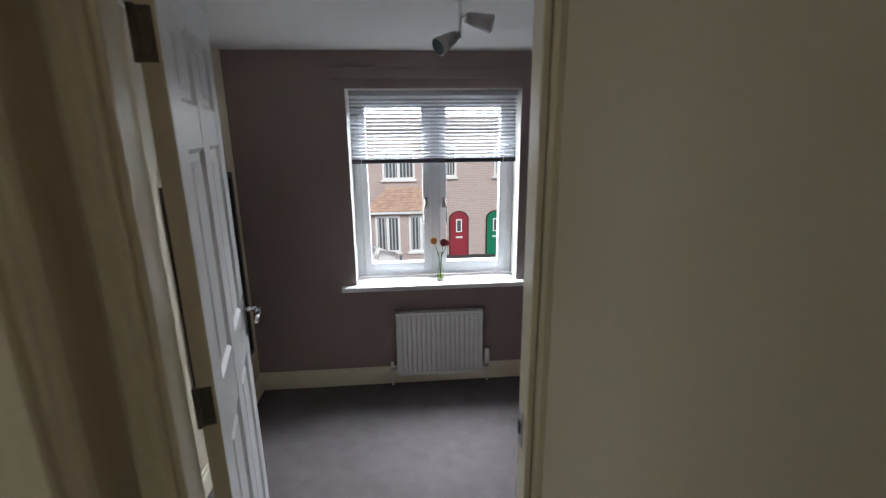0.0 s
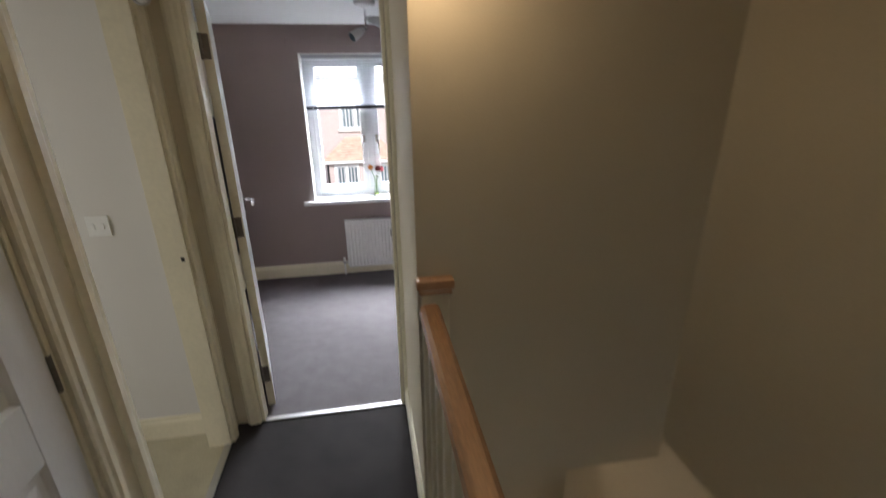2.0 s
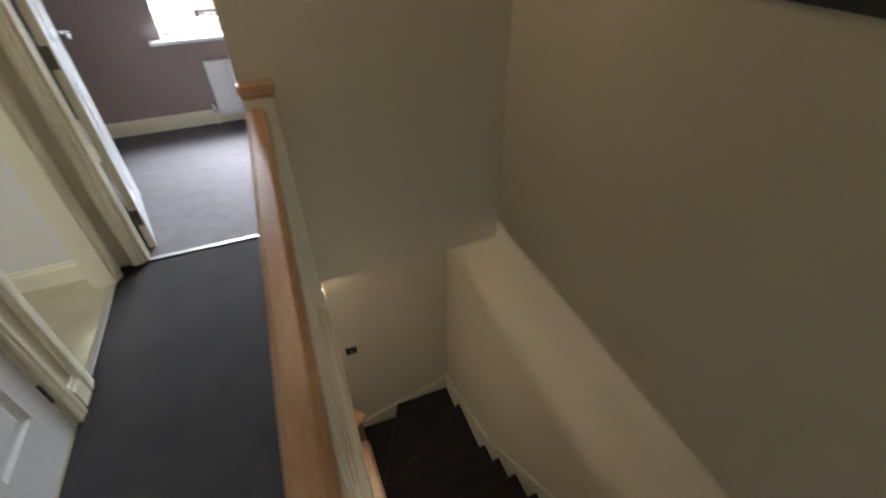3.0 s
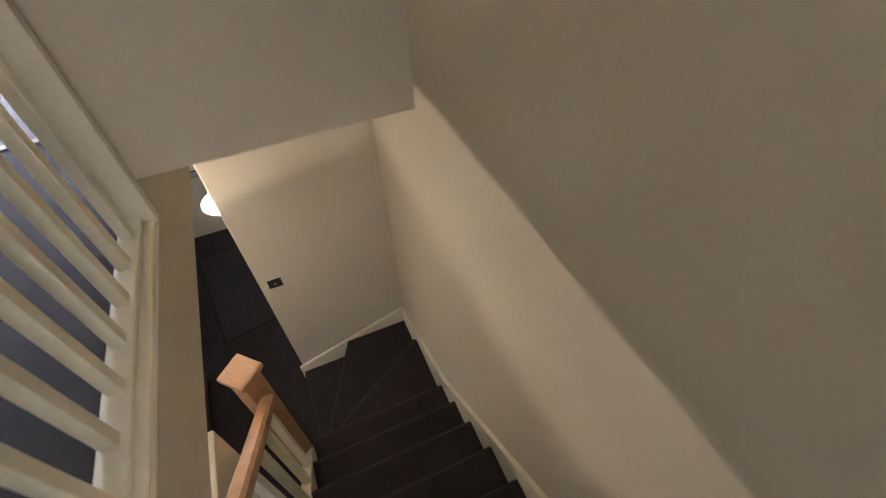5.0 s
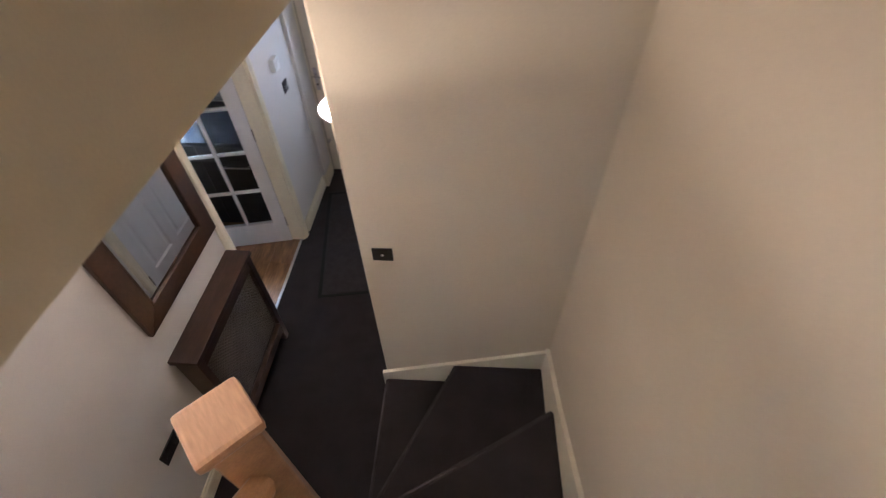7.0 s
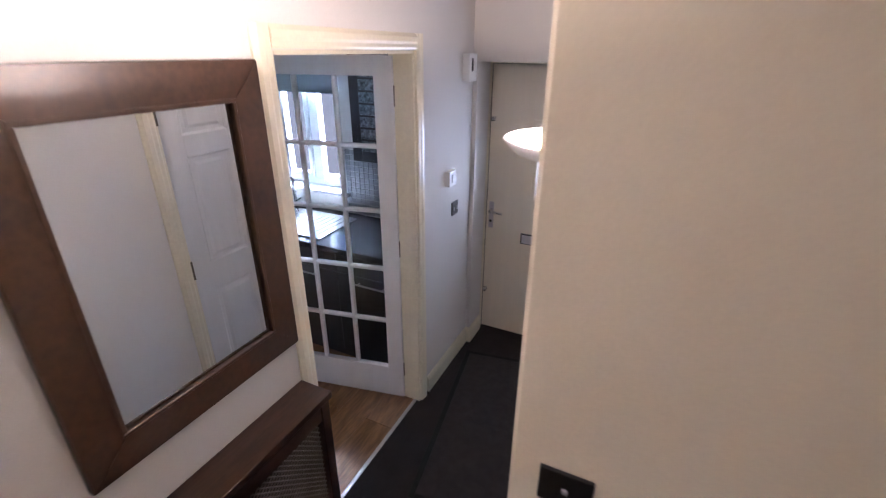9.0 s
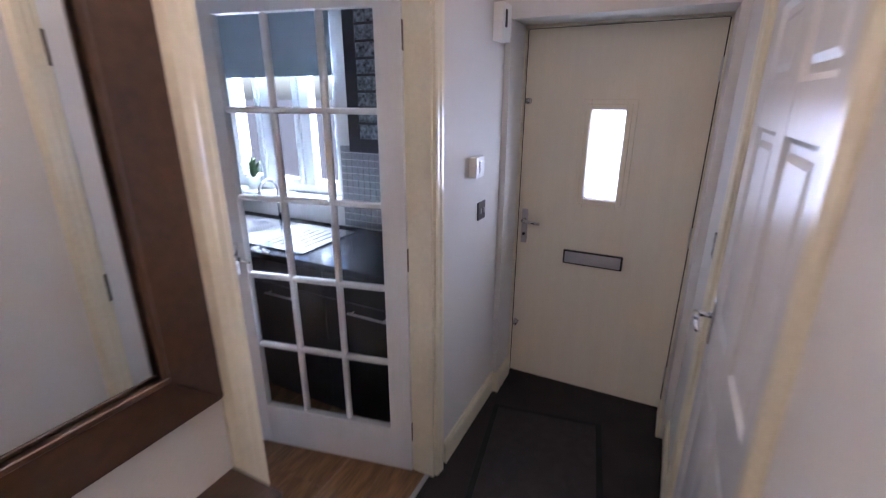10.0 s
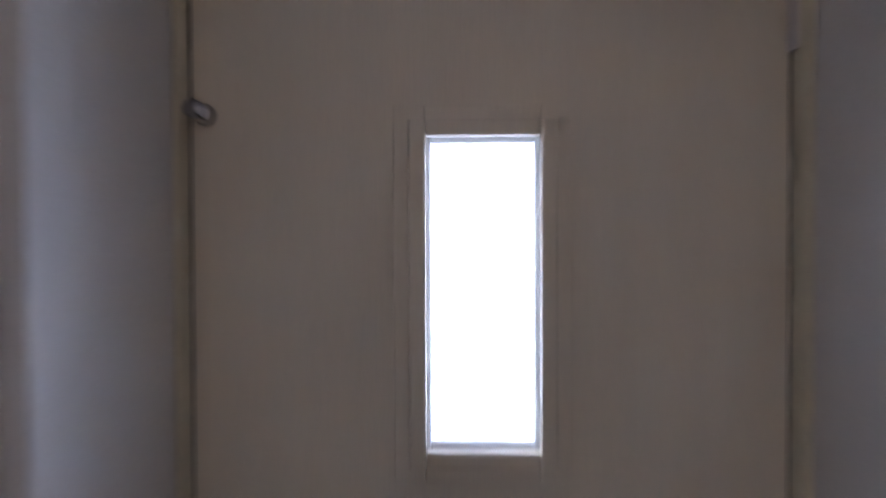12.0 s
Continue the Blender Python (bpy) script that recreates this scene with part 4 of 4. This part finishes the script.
# ---- hall ----


def wall_lamp(name, label, m, k=1.0):
    """A half-bowl uplighter; its own -y faces the room."""
    l = thing(name, label, "wall lamp", m)
    bm = lathe(bmesh.new(), [(r * k, z) for r, z in ((0.035, -0.028), (0.075, -0.025), (0.115, -0.010), (0.135, 0.012), (0.130, 0.013), (0.110, -0.006), (0.072, -0.020), (0.035, -0.023))], segs=24, arc=-math.pi)
    smooth(part("bowl", bm, CEIL, l, "matt white half bowl"))
    bm = lathe(bmesh.new(), ((0.0, -0.007), (0.108 * k, -0.007), (0.108 * k, -0.010), (0.0, -0.010)), segs=24, arc=-math.pi)
    part("diffuser", bm, BOWL, l, "lit white glass diffuser")
    bm = lathe(bmesh.new(), ((0.0, -0.036), (0.034, -0.036), (0.040, -0.030), (0.036, -0.024), (0.0, -0.024)), segs=24, arc=-math.pi)
    smooth(part("finial", bm, CEIL, l, "white trim under the bowl"))
    part("back_plate", boxes([(-0.05, 0.05, -0.012, 0.0, -0.035, 0.012)], 0.003), STEEL, l)


wall_lamp("wall_lamp", "lit white half-bowl wall lamp on the hall wall", pose(0.0, 1.03, 1.910, 0, 0, -90), 1.0)
wall_lamp("wall_lamp", "lit white half-bowl wall lamp near the stairs", pose(XL, 0.05, 1.90, 0, 0, 90))


def mirror():
    m = thing("wall_mirror", "large rectangular mirror in a broad walnut frame", "mirror", pose(XL, 0.497, 1.085))
    w, h, f = 0.700, 0.955, 0.100
    for n, prof in (("bottom", ((0, 0), (w, 0), (w - f, f), (f, f))), ("top", ((0, h), (w, h), (w - f, h - f), (f, h - f))), ("near", ((0, 0), (f, f), (f, h - f), (0, h))), ("far", ((w, 0), (w - f, f), (w - f, h - f), (w, h)))):
        bm = prism(bmesh.new(), prof, "x", 0.003, 0.028)
        bmesh.ops.bevel(bm, geom=bm.edges[:], offset=0.003, segments=2, affect="EDGES")
        part("frame_rail", bm, MIRRORWOOD, m)
    for y0, y1, z0, z1 in ((f - 0.004, f + 0.008, f + 0.008, h - f - 0.008), (w - f - 0.008, w - f + 0.004, f + 0.008, h - f - 0.008), (f - 0.004, w - f + 0.004, f - 0.004, f + 0.008), (f - 0.004, w - f + 0.004, h - f - 0.008, h - f + 0.004)):
        part("inner_bead", boxes([(0.024, 0.031, y0, y1, z0, z1)], 0.002), MIRRORWOOD, m)
    part("glass", boxes([(0.004, 0.014, f - 0.01, w - f + 0.01, f - 0.01, h - f + 0.01)]), SILVER, m, "silvered mirror glass")


mirror()


def console():
    c = thing("radiator_cabinet", "dark stained wooden radiator cabinet with a woven front", "cabinet", pose(XL, 0.484, 0.0))
    w, d, h = 0.715, 0.135, 0.89
    part("top", boxes([(0.0, d + 0.012, -0.006, w + 0.006, h - 0.030, h)], 0.004, 2), DARKWOOD, c)
    part("side", boxes([(0.019, d, 0.0, 0.045, 0.0, h - 0.031)], 0.003), DARKWOOD, c)
    part("side", boxes([(0.019, d, w - 0.045, w, 0.0, h - 0.031)], 0.003), DARKWOOD, c)
    part("rail", boxes([(d - 0.030, d - 0.002, 0.045, w - 0.045, h - 0.11, h - 0.032)], 0.003), DARKWOOD, c)
    part("rail", boxes([(d - 0.030, d - 0.002, 0.045, w - 0.045, 0.10, 0.18)], 0.003), DARKWOOD, c)
    part("rail", boxes([(d - 0.022, d + 0.010, 0.045, w - 0.045, 0.18, 0.205)], 0.003), DARKWOOD, c)
    part("backing", boxes([(d - 0.036, d - 0.032, 0.045, w - 0.045, 0.18, h - 0.11)]), WEAVE, c, "dark backing of the woven front")
    bm = bmesh.new()
    y0, y1, z0, z1 = 0.047, w - 0.047, 0.206, h - 0.112
    step = 0.024
    for sgn in (1, -1):
        n = int((y1 - y0 + z1 - z0) / step)
        for i in range(1, n):
            k = i * step
            a0 = max(0.0, k - (z1 - z0))
            a1 = min(y1 - y0, k)
            p, q = (y0 + a0, z0 + (k - a0)), (y0 + a1, z0 + (k - a1))
            if sgn < 0:
                p, q = (y0 + y1 - p[0], p[1]), (y0 + y1 - q[0], q[1])
            if abs(p[0] - q[0]) > 0.01:
                tube(bm, (d - 0.026 + sgn * 0.0016, *p), (d - 0.026 + sgn * 0.0016, *q), 0.0028, segs=4)
    part("lattice", bm, MESHWORK, c, "grey woven cane lattice")


console()
mat_thing = thing("door_mat", "long dark grey ribbed runner mat before the front door", "mat", pose(-0.692, 1.523, 0.001, 0, 0, 9))
part("mat_top", boxes([(0.031, 0.549, 0.025, 1.23, 0, 0.009)], 0.003), MATTING, mat_thing)
part("border", boxes([(0, 0.030, 0, 1.255, 0, 0.007), (0.550, 0.58, 0, 1.255, 0, 0.007), (0.031, 0.549, 0, 0.024, 0, 0.007), (0.031, 0.549, 1.231, 1.255, 0, 0.007)], 0.002), EDGING, mat_thing, "black rubber edging")

tagged(part("wall_spandrel", boxes([(-0.125, -0.085, -1.9, -0.49, 0.0, 2.13)], 0.003), WOODWORK), "cream painted panel end beside the stairs", "wall", kind="structure")
pic = thing("picture_frame", "dark framed picture high on the stair wall", "picture", pose(XR, -0.68, 4.05))
for r in ((-0.022, 0, -0.5, 0, 0, 0.035), (-0.022, 0, -0.5, 0, 0.365, 0.4), (-0.022, 0, -0.035, 0, 0.035, 0.365), (-0.022, 0, -0.5, -0.465, 0.035, 0.365)):
    part("frame_rail", boxes([r], 0.002), BLACK, pic)
part("print", boxes([(-0.012, -0.002, -0.466, -0.034, 0.034, 0.366)]), material("grey_print", (0.08, 0.08, 0.08), rough=0.25), pic, "dark grey print under glass")
# fitting out of view, added to carry the landing bulb
cl = thing("unseen_ceiling_lamp", "small white flush lamp, unseen, added to the landing ceiling", "ceiling light", pose(-0.05, -0.19, CU))
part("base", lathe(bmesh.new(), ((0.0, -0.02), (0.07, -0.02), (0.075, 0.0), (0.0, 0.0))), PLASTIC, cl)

# ---- kitchen ----


def base_unit(x, w, label):
    u = thing("base_cabinet", label, "cabinet", pose(x, KY - 0.585, -0.011), "kitchen base cabinets")
    part("carcass", boxes([(0.002, w - 0.002, 0.02, 0.575, 0.10, 0.87)]), KITCHEN, u)
    part("plinth", boxes([(0.0, w, 0.05, 0.07, 0.0, 0.099)]), KITCHEN, u)
    door = part("door", boxes([(0.003, w - 0.003, 0.0, 0.018, 0.105, 0.72)], 0.002), KITCHEN, u)
    bm = tube(bmesh.new(), (w * 0.3, -0.028, 0.68), (w * 0.7, -0.028, 0.68), 0.006)
    tube(bm, (w * 0.33, 0.0, 0.68), (w * 0.33, -0.028, 0.68), 0.004, segs=8)
    tube(bm, (w * 0.67, 0.0, 0.68), (w * 0.67, -0.028, 0.68), 0.004, segs=8)
    part("handle", bm, STEEL, door, "steel bar handle")
    part("drawer_front", boxes([(0.003, w - 0.003, 0.0, 0.018, 0.725, 0.865)], 0.002), KITCHEN, u)
    return u


for i in range(4):
    base_unit(-3.3 + i * 0.55, 0.55, "dark gloss kitchen base cabinet with a steel handle")
wt = tagged(part("worktop", boxes([(-3.599, -1.10, KY - 0.615, KY - 0.002, 0.862, 0.90)], 0.006, 2), WORKTOP), "polished black kitchen worktop", "worktop")
sink = thing("kitchen_sink", "round-edged steel sink and drainer under the window", "sink", pose(-2.25, KY - 0.33, 0.901))
part("drainer", boxes([(-0.45, 0.45, -0.22, 0.22, 0.0, 0.010)], 0.004, 2), CHROME, sink)
bm = bmesh.new()
lathe(bm, ((0.17, 0.011), (0.16, 0.013), (0.15, 0.0105), (0.0, 0.0105)), (-0.2, 0, 0))
smooth(part("bowl_rim", bm, CHROME, sink))
part("draining_rib", boxes([(0.03 + i * 0.05, 0.045 + i * 0.05, -0.16, 0.16, 0.010, 0.014) for i in range(8)], 0.002), CHROME, sink)
for i in range(3):
    t = thing("tall_cabinet", "tall dark gloss kitchen cabinet with steel handle", "cabinet", pose(-3.598, 0.42 + i * 0.605, -0.011), "tall kitchen cabinets")
    part("carcass", boxes([(0, 0.56, 0, 0.60, 0.1, 2.12)]), KITCHEN, t)
    part("plinth", boxes([(0, 0.52, 0, 0.60, 0, 0.099)]), KITCHEN, t)
    dr = part("door", boxes([(0.562, 0.58, 0.003, 0.597, 0.105, 2.11)], 0.002), KITCHEN, t)
    part("handle", tube(bmesh.new(), (0.605, 0.06, 0.85), (0.605, 0.06, 1.25), 0.006), STEEL, dr, "steel bar handle")
tap = thing("kitchen_tap", "chrome swan-neck kitchen mixer tap", "tap", pose(-2.42, KY - 0.08, 0.901))
bm = tube(bmesh.new(), (0, 0, 0), (0, 0, 0.20), 0.014)
prev = Vector((0, 0, 0.20))
for i in range(1, 9):
    a = math.pi * i / 8
    p = Vector((0, -0.075 + 0.075 * math.cos(a), 0.20 + 0.075 * math.sin(a)))
    tube(bm, prev, p, 0.011)
    prev = p
tube(bm, prev, prev + Vector((0, 0, -0.05)), 0.011)
smooth(part("spout", bm, CHROME, tap))
part("lever", tube(bmesh.new(), (0.014, 0, 0.06), (0.075, -0.01, 0.09), 0.006), CHROME, tap)


def wall_unit(m, pane=LEADED):
    u = thing("wall_cabinet", "dark kitchen wall cabinet with a leaded glass door", "cabinet", m, "kitchen wall cabinets")
    w, h = 0.55, 0.80
    part("carcass", boxes([(0, w, 0.02, 0.308, 0, h)], 0.002), KITCHEN, u)
    d = part("door", boxes([(0.003, 0.07, 0.0, 0.018, 0.003, h - 0.003), (w - 0.07, w - 0.003, 0.0, 0.018, 0.003, h - 0.003), (0.07, w - 0.07, 0.0, 0.018, 0.003, 0.07), (0.07, w - 0.07, 0.0, 0.018, h - 0.07, h - 0.003)], 0.002), KITCHEN, u)
    part("pane", boxes([(0.07, w - 0.07, 0.006, 0.010, 0.07, h - 0.07)]), pane, d, "dark patterned glass")
    for i in range(1, 9):
        z = 0.07 + i * (h - 0.14) / 9
        part("glazing_bar", boxes([(0.07, w - 0.07, 0.0, 0.006, z - 0.006, z + 0.006)], 0.001), KITCHEN, d)
    for x in (0.07 + (w - 0.14) / 3, 0.07 + 2 * (w - 0.14) / 3):
        part("glazing_bar", boxes([(x - 0.005, x + 0.005, 0.0, 0.006, 0.07, h - 0.07)], 0.001), KITCHEN, d)


wall_unit(pose(-1.65, KY - 0.31, 1.40))
for i in range(2):
    wall_unit(pose(-3.598 + 0.31, 1.75 + i * 0.555, 1.40, 0, 0, 90), KITCHEN)
tagged(part("roller_blind", boxes([(-3.02, -1.95, KY - 0.035, KY - 0.03, 1.795, 2.20), (-3.02, -1.95, KY - 0.042, KY - 0.024, 1.78, 1.795), (-3.04, -1.93, KY - 0.05, KY - 0.005, 2.18, 2.24)], 0.001), BLIND), "grey-blue roller blind half down at the kitchen window", "blind")
kw = tagged(thing("window_2", "white plastic kitchen window", "window"), kind="structure")
k0, k1, kz0, kz1, ky = -3.0, -1.97, 1.06, 2.10, KY + 0.10
part("window_frame", boxes([(k0, k0 + 0.05, ky, ky + 0.06, kz0, kz1), (k1 - 0.05, k1, ky, ky + 0.06, kz0, kz1), (k0 + 0.05, k1 - 0.05, ky, ky + 0.06, kz0, kz0 + 0.05), (k0 + 0.05, k1 - 0.05, ky, ky + 0.06, kz1 - 0.05, kz1)]
                           + [(x - 0.03, x + 0.03, ky, ky + 0.06, kz0 + 0.05, kz1 - 0.05) for x in (-2.655, -2.315)], 0.005), UPVC, kw)
for a, b in ((k0 + 0.05, -2.685), (-2.625, -2.345), (-2.285, k1 - 0.05)):
    sash = part("sash", boxes([(a, a + 0.04, ky - 0.015, ky + 0.045, kz0 + 0.05, kz1 - 0.05), (b - 0.04, b, ky - 0.015, ky + 0.045, kz0 + 0.05, kz1 - 0.05), (a + 0.04, b - 0.04, ky - 0.015, ky + 0.045, kz0 + 0.05, kz0 + 0.09), (a + 0.04, b - 0.04, ky - 0.015, ky + 0.045, kz1 - 0.09, kz1 - 0.05)], 0.004), UPVC, kw)
    part("pane", boxes([(a + 0.04, b - 0.04, ky + 0.025, ky + 0.03, kz0 + 0.09, kz1 - 0.09)]), GLASS, sash).visible_shadow = False
part("window_sill", boxes([(k0 - 0.04, k1 + 0.04, KY - 0.05, KY, kz0 - 0.025, kz0), (k0, k1, KY, ky, kz0 - 0.025, kz0)], 0.004), UPVC, kw)
pl = thing("pot_plant", "small leafy pot plant on the kitchen sill", "plant", pose(-2.78, KY + 0.05, 1.061))
smooth(part("pot", lathe(bmesh.new(), ((0.0, 0.0), (0.035, 0.0), (0.045, 0.07), (0.047, 0.08), (0.040, 0.08), (0.036, 0.065), (0.0, 0.065))), PLASTIC, pl))
rng = random.Random(5)
bm = bmesh.new()
for i in range(46):
    a, t = rng.uniform(0, 6.28), rng.uniform(0.2, 1.1)
    base = Vector((0, 0, 0.065))
    tip = base + Vector((math.cos(a) * math.sin(t), math.sin(a) * math.sin(t) * 0.6, math.cos(t))) * rng.uniform(0.08, 0.2)
    mid = (base + tip) / 2 + Vector((0, 0, 0.03))
    side = Vector((-math.sin(a), math.cos(a), 0)) * 0.010
    vs = [bm.verts.new(p) for p in (base, mid + side, tip, mid - side)]
    bm.faces.new(vs)
part("leaves", bm, LEAF, pl)

# ---- outside ----
GZ, FY = -1.05, 19.0
bm = bmesh.new()
bmesh.ops.create_grid(bm, x_segments=2, y_segments=2, size=600, matrix=Matrix.Translation((0, 0, GZ)))
tagged(part("ground", bm, ASPHALT), "grey asphalt street and forecourts", "ground", kind="structure")
house = thing("terraced_house", "red brick terraced houses across the street", "house", pose(0, FY, GZ))
tops = [(-14, 16, 0, 0.3, 0, 5.6)]
part("wall", boxes(tops), BRICK, house, "red brick front wall")
bm = prism(bmesh.new(), ((-0.35, 5.5), (4.5, 8.2), (4.5, 8.0), (0.0, 5.4)), "x", -14, 16)
part("roof", bm, OVERLITTILE, house, "tiled roof in a paler colour for glaring sun")


def facade_window(x0, x1, z0, z1, y, lights, parent=None):
    w = part("window", boxes([(x0, x0 + 0.09, y - 0.06, y + 0.02, z0, z1), (x1 - 0.09, x1, y - 0.06, y + 0.02, z0, z1), (x0 + 0.09, x1 - 0.09, y - 0.06, y + 0.02, z0, z0 + 0.09), (x0 + 0.09, x1 - 0.09, y - 0.06, y + 0.02, z1 - 0.09, z1)]
                     + [(x0 + (x1 - x0) * i / lights - 0.06, x0 + (x1 - x0) * i / lights + 0.06, y - 0.055, y + 0.015, z0 + 0.09, z1 - 0.09) for i in range(1, lights)]), UPVC, parent or house, "white window frame")
    part("pane", boxes([(x0 + 0.09, x1 - 0.09, y - 0.03, y - 0.02, z0 + 0.09, z1 - 0.09)]), DARKGLASS, w, "dark window glass")
    n = int((x1 - x0) / 0.16)
    part("vertical_blind", boxes([(x0 + 0.1 + i * (x1 - x0 - 0.2) / n, x0 + 0.16 + i * (x1 - x0 - 0.2) / n, y - 0.036, y - 0.031, z0 + 0.1, z1 - 0.1) for i in range(n)]), SLAT, w)
    part("sill", boxes([(x0 - 0.06, x1 + 0.06, y - 0.12, y - 0.0, z0 - 0.08, z0)]), UPVC, w)


# offsets along the street as seen through the bedroom window
facade_window(-1.28, 0.08, 3.38, 4.6, 0.0, 2)
facade_window(1.2, 1.85, 3.45, 4.75, 0.0, 1)
facade_window(3.45, 4.2, 3.45, 4.75, 0.0, 1)
bay = thing("bay_window", "single-storey brick bay with hipped tiled roof", "bay window", pose(-0.42, FY, GZ))
part("wall", boxes([(-1.5, 1.5, -0.9, 0.0, 0, 0.45), (-1.5, -1.2, -0.9, 0.0, 0.45, 2.0), (1.2, 1.5, -0.9, 0.0, 0.45, 2.0), (-0.18, 0.18, -0.9, 0.0, 0.45, 2.0), (-1.5, 1.5, -0.88, 0.0, 2.0, 2.2)]), BRICK, bay)
facade_window(-1.2, -0.18, 0.45, 2.0, -0.86, 2, bay)
facade_window(0.18, 1.2, 0.45, 2.0, -0.86, 2, bay)
part("gutter", boxes([(-1.6, 1.6, -1.15, -1.02, 2.10, 2.22)], 0.01), UPVC, bay)
part("downpipe", tube(bmesh.new(), (-1.45, -0.95, 0.0), (-1.45, -0.95, 2.2), 0.04), BLACK, bay)
for i in range(9):
    f0, f1 = i / 9, (i + 1) / 9
    zz, yy0, yy1, xx0 = 2.20 + 0.80 * f0, -1.15 + 1.1 * f0, -1.15 + 1.1 * f1 + 0.03, 1.58 - 0.95 * f0
    bm = prism(bmesh.new(), ((yy0, zz), (yy0, zz + 0.05), (yy1, zz + 0.05 + 0.80 / 9), (yy1, zz + 0.80 / 9)), "x", -xx0, xx0)
    part("tile_course", bm, ROOFTILE, bay)
for x, mat, label in ((1.95, REDDOOR, "red front door in a brick arch"), (3.58, GREENDOOR, "green front door in a brick arch")):
    d = thing("street_door", label, "door", pose(x, FY - 0.02, GZ))
    w, h, n = 0.76, 1.60, 12
    arch = [(-w / 2, 0), (w / 2, 0)] + [(w / 2 * math.cos(math.pi * i / n), h + 0.34 * math.sin(math.pi * i / n)) for i in range(n + 1)]
    part("frame", prism(bmesh.new(), [(u * 1.14, v * 1.02) for u, v in arch], "y", -0.02, 0.01), DARKWOOD, d)
    part("leaf", prism(bmesh.new(), arch, "y", -0.045, -0.02), mat, d)
    part("pane_frame", boxes([(-0.13, 0.13, -0.06, -0.046, 1.05, 1.62)], 0.01), UPVC, d)
    part("pane", boxes([(-0.08, 0.08, -0.066, -0.061, 1.1, 1.57)]), DARKGLASS, d)
    part("letter_plate", boxes([(-0.15, 0.15, -0.06, -0.046, 0.78, 0.86)], 0.01), UPVC, d)


def car():
    c = thing("parked_car", "white hatchback parked across the street", "car", pose(-2.55, 15.6, GZ))
    side = ((-2.0, 0.35), (-2.0, 0.75), (-1.85, 0.92), (-1.1, 1.02), (-0.45, 1.42), (0.75, 1.48), (1.5, 1.40), (1.95, 0.98), (2.0, 0.4))
    bm = prism(bmesh.new(), [(-u, v) for u, v in side], "y", -0.85, 0.85)
    bmesh.ops.bevel(bm, geom=bm.edges[:], offset=0.10, segments=3, affect="EDGES")
    smooth(part("body", bm, CARPAINT, c))
    part("side_window", prism(bmesh.new(), ((0.9, 1.05), (0.40, 1.36), (-0.65, 1.40), (-1.35, 1.33), (-1.5, 1.05)), "y", -0.86, 0.86), DARKGLASS, c)
    for x in (-1.25, 1.25):
        for y in (-0.80, 0.80):
            wh = part("wheel", tube(bmesh.new(), (x, y - 0.1, 0.31), (x, y + 0.1, 0.31), 0.31, segs=24), RUBBER, c)
            part("rim", tube(bmesh.new(), (x, y - 0.105, 0.31), (x, y + 0.105, 0.31), 0.19, segs=20), STEEL, wh)
    for y in (-0.6, 0.6):
        part("headlight", boxes([(1.93, 2.0, y - 0.15, y + 0.15, 0.68, 0.80)], 0.02), DARKGLASS, c)


car()

# ---- pieces ----
planks = bpy.data.objects["floor_kitchen"]
first = None
for i in range(13):
    for j in range(3):
        a = -0.998 - (i + 1) * 0.19
        y0 = 0.41 + j * 0.73 + (0.25 if i % 2 else 0.0)
        if first is None:
            first = part("plank", boxes([(0.0015, 0.1885, 0.001, 0.729, 0.0, 0.012)], 0.0015), LAMINATE, planks)
            ob = first
        else:
            ob = new("plank", first.data)
            ob.parent = planks
        ob.matrix_basis = pose(a, y0, -0.012)
wallf = bpy.data.objects["wall_kitchen_front"]
first = None
for i in range(21):
    for j in range(12):
        x, z = -1.955 + i * 0.041, 0.905 + j * 0.041
        if first is None:
            first = part("tile", boxes([(0.002, 0.039, -0.006, 0.0, 0.002, 0.039)], 0.001), TILE, wallf)
            ob = first
        else:
            ob = new("tile", first.data)
            ob.parent = wallf
        ob.matrix_basis = pose(x, KY - 0.001, z)
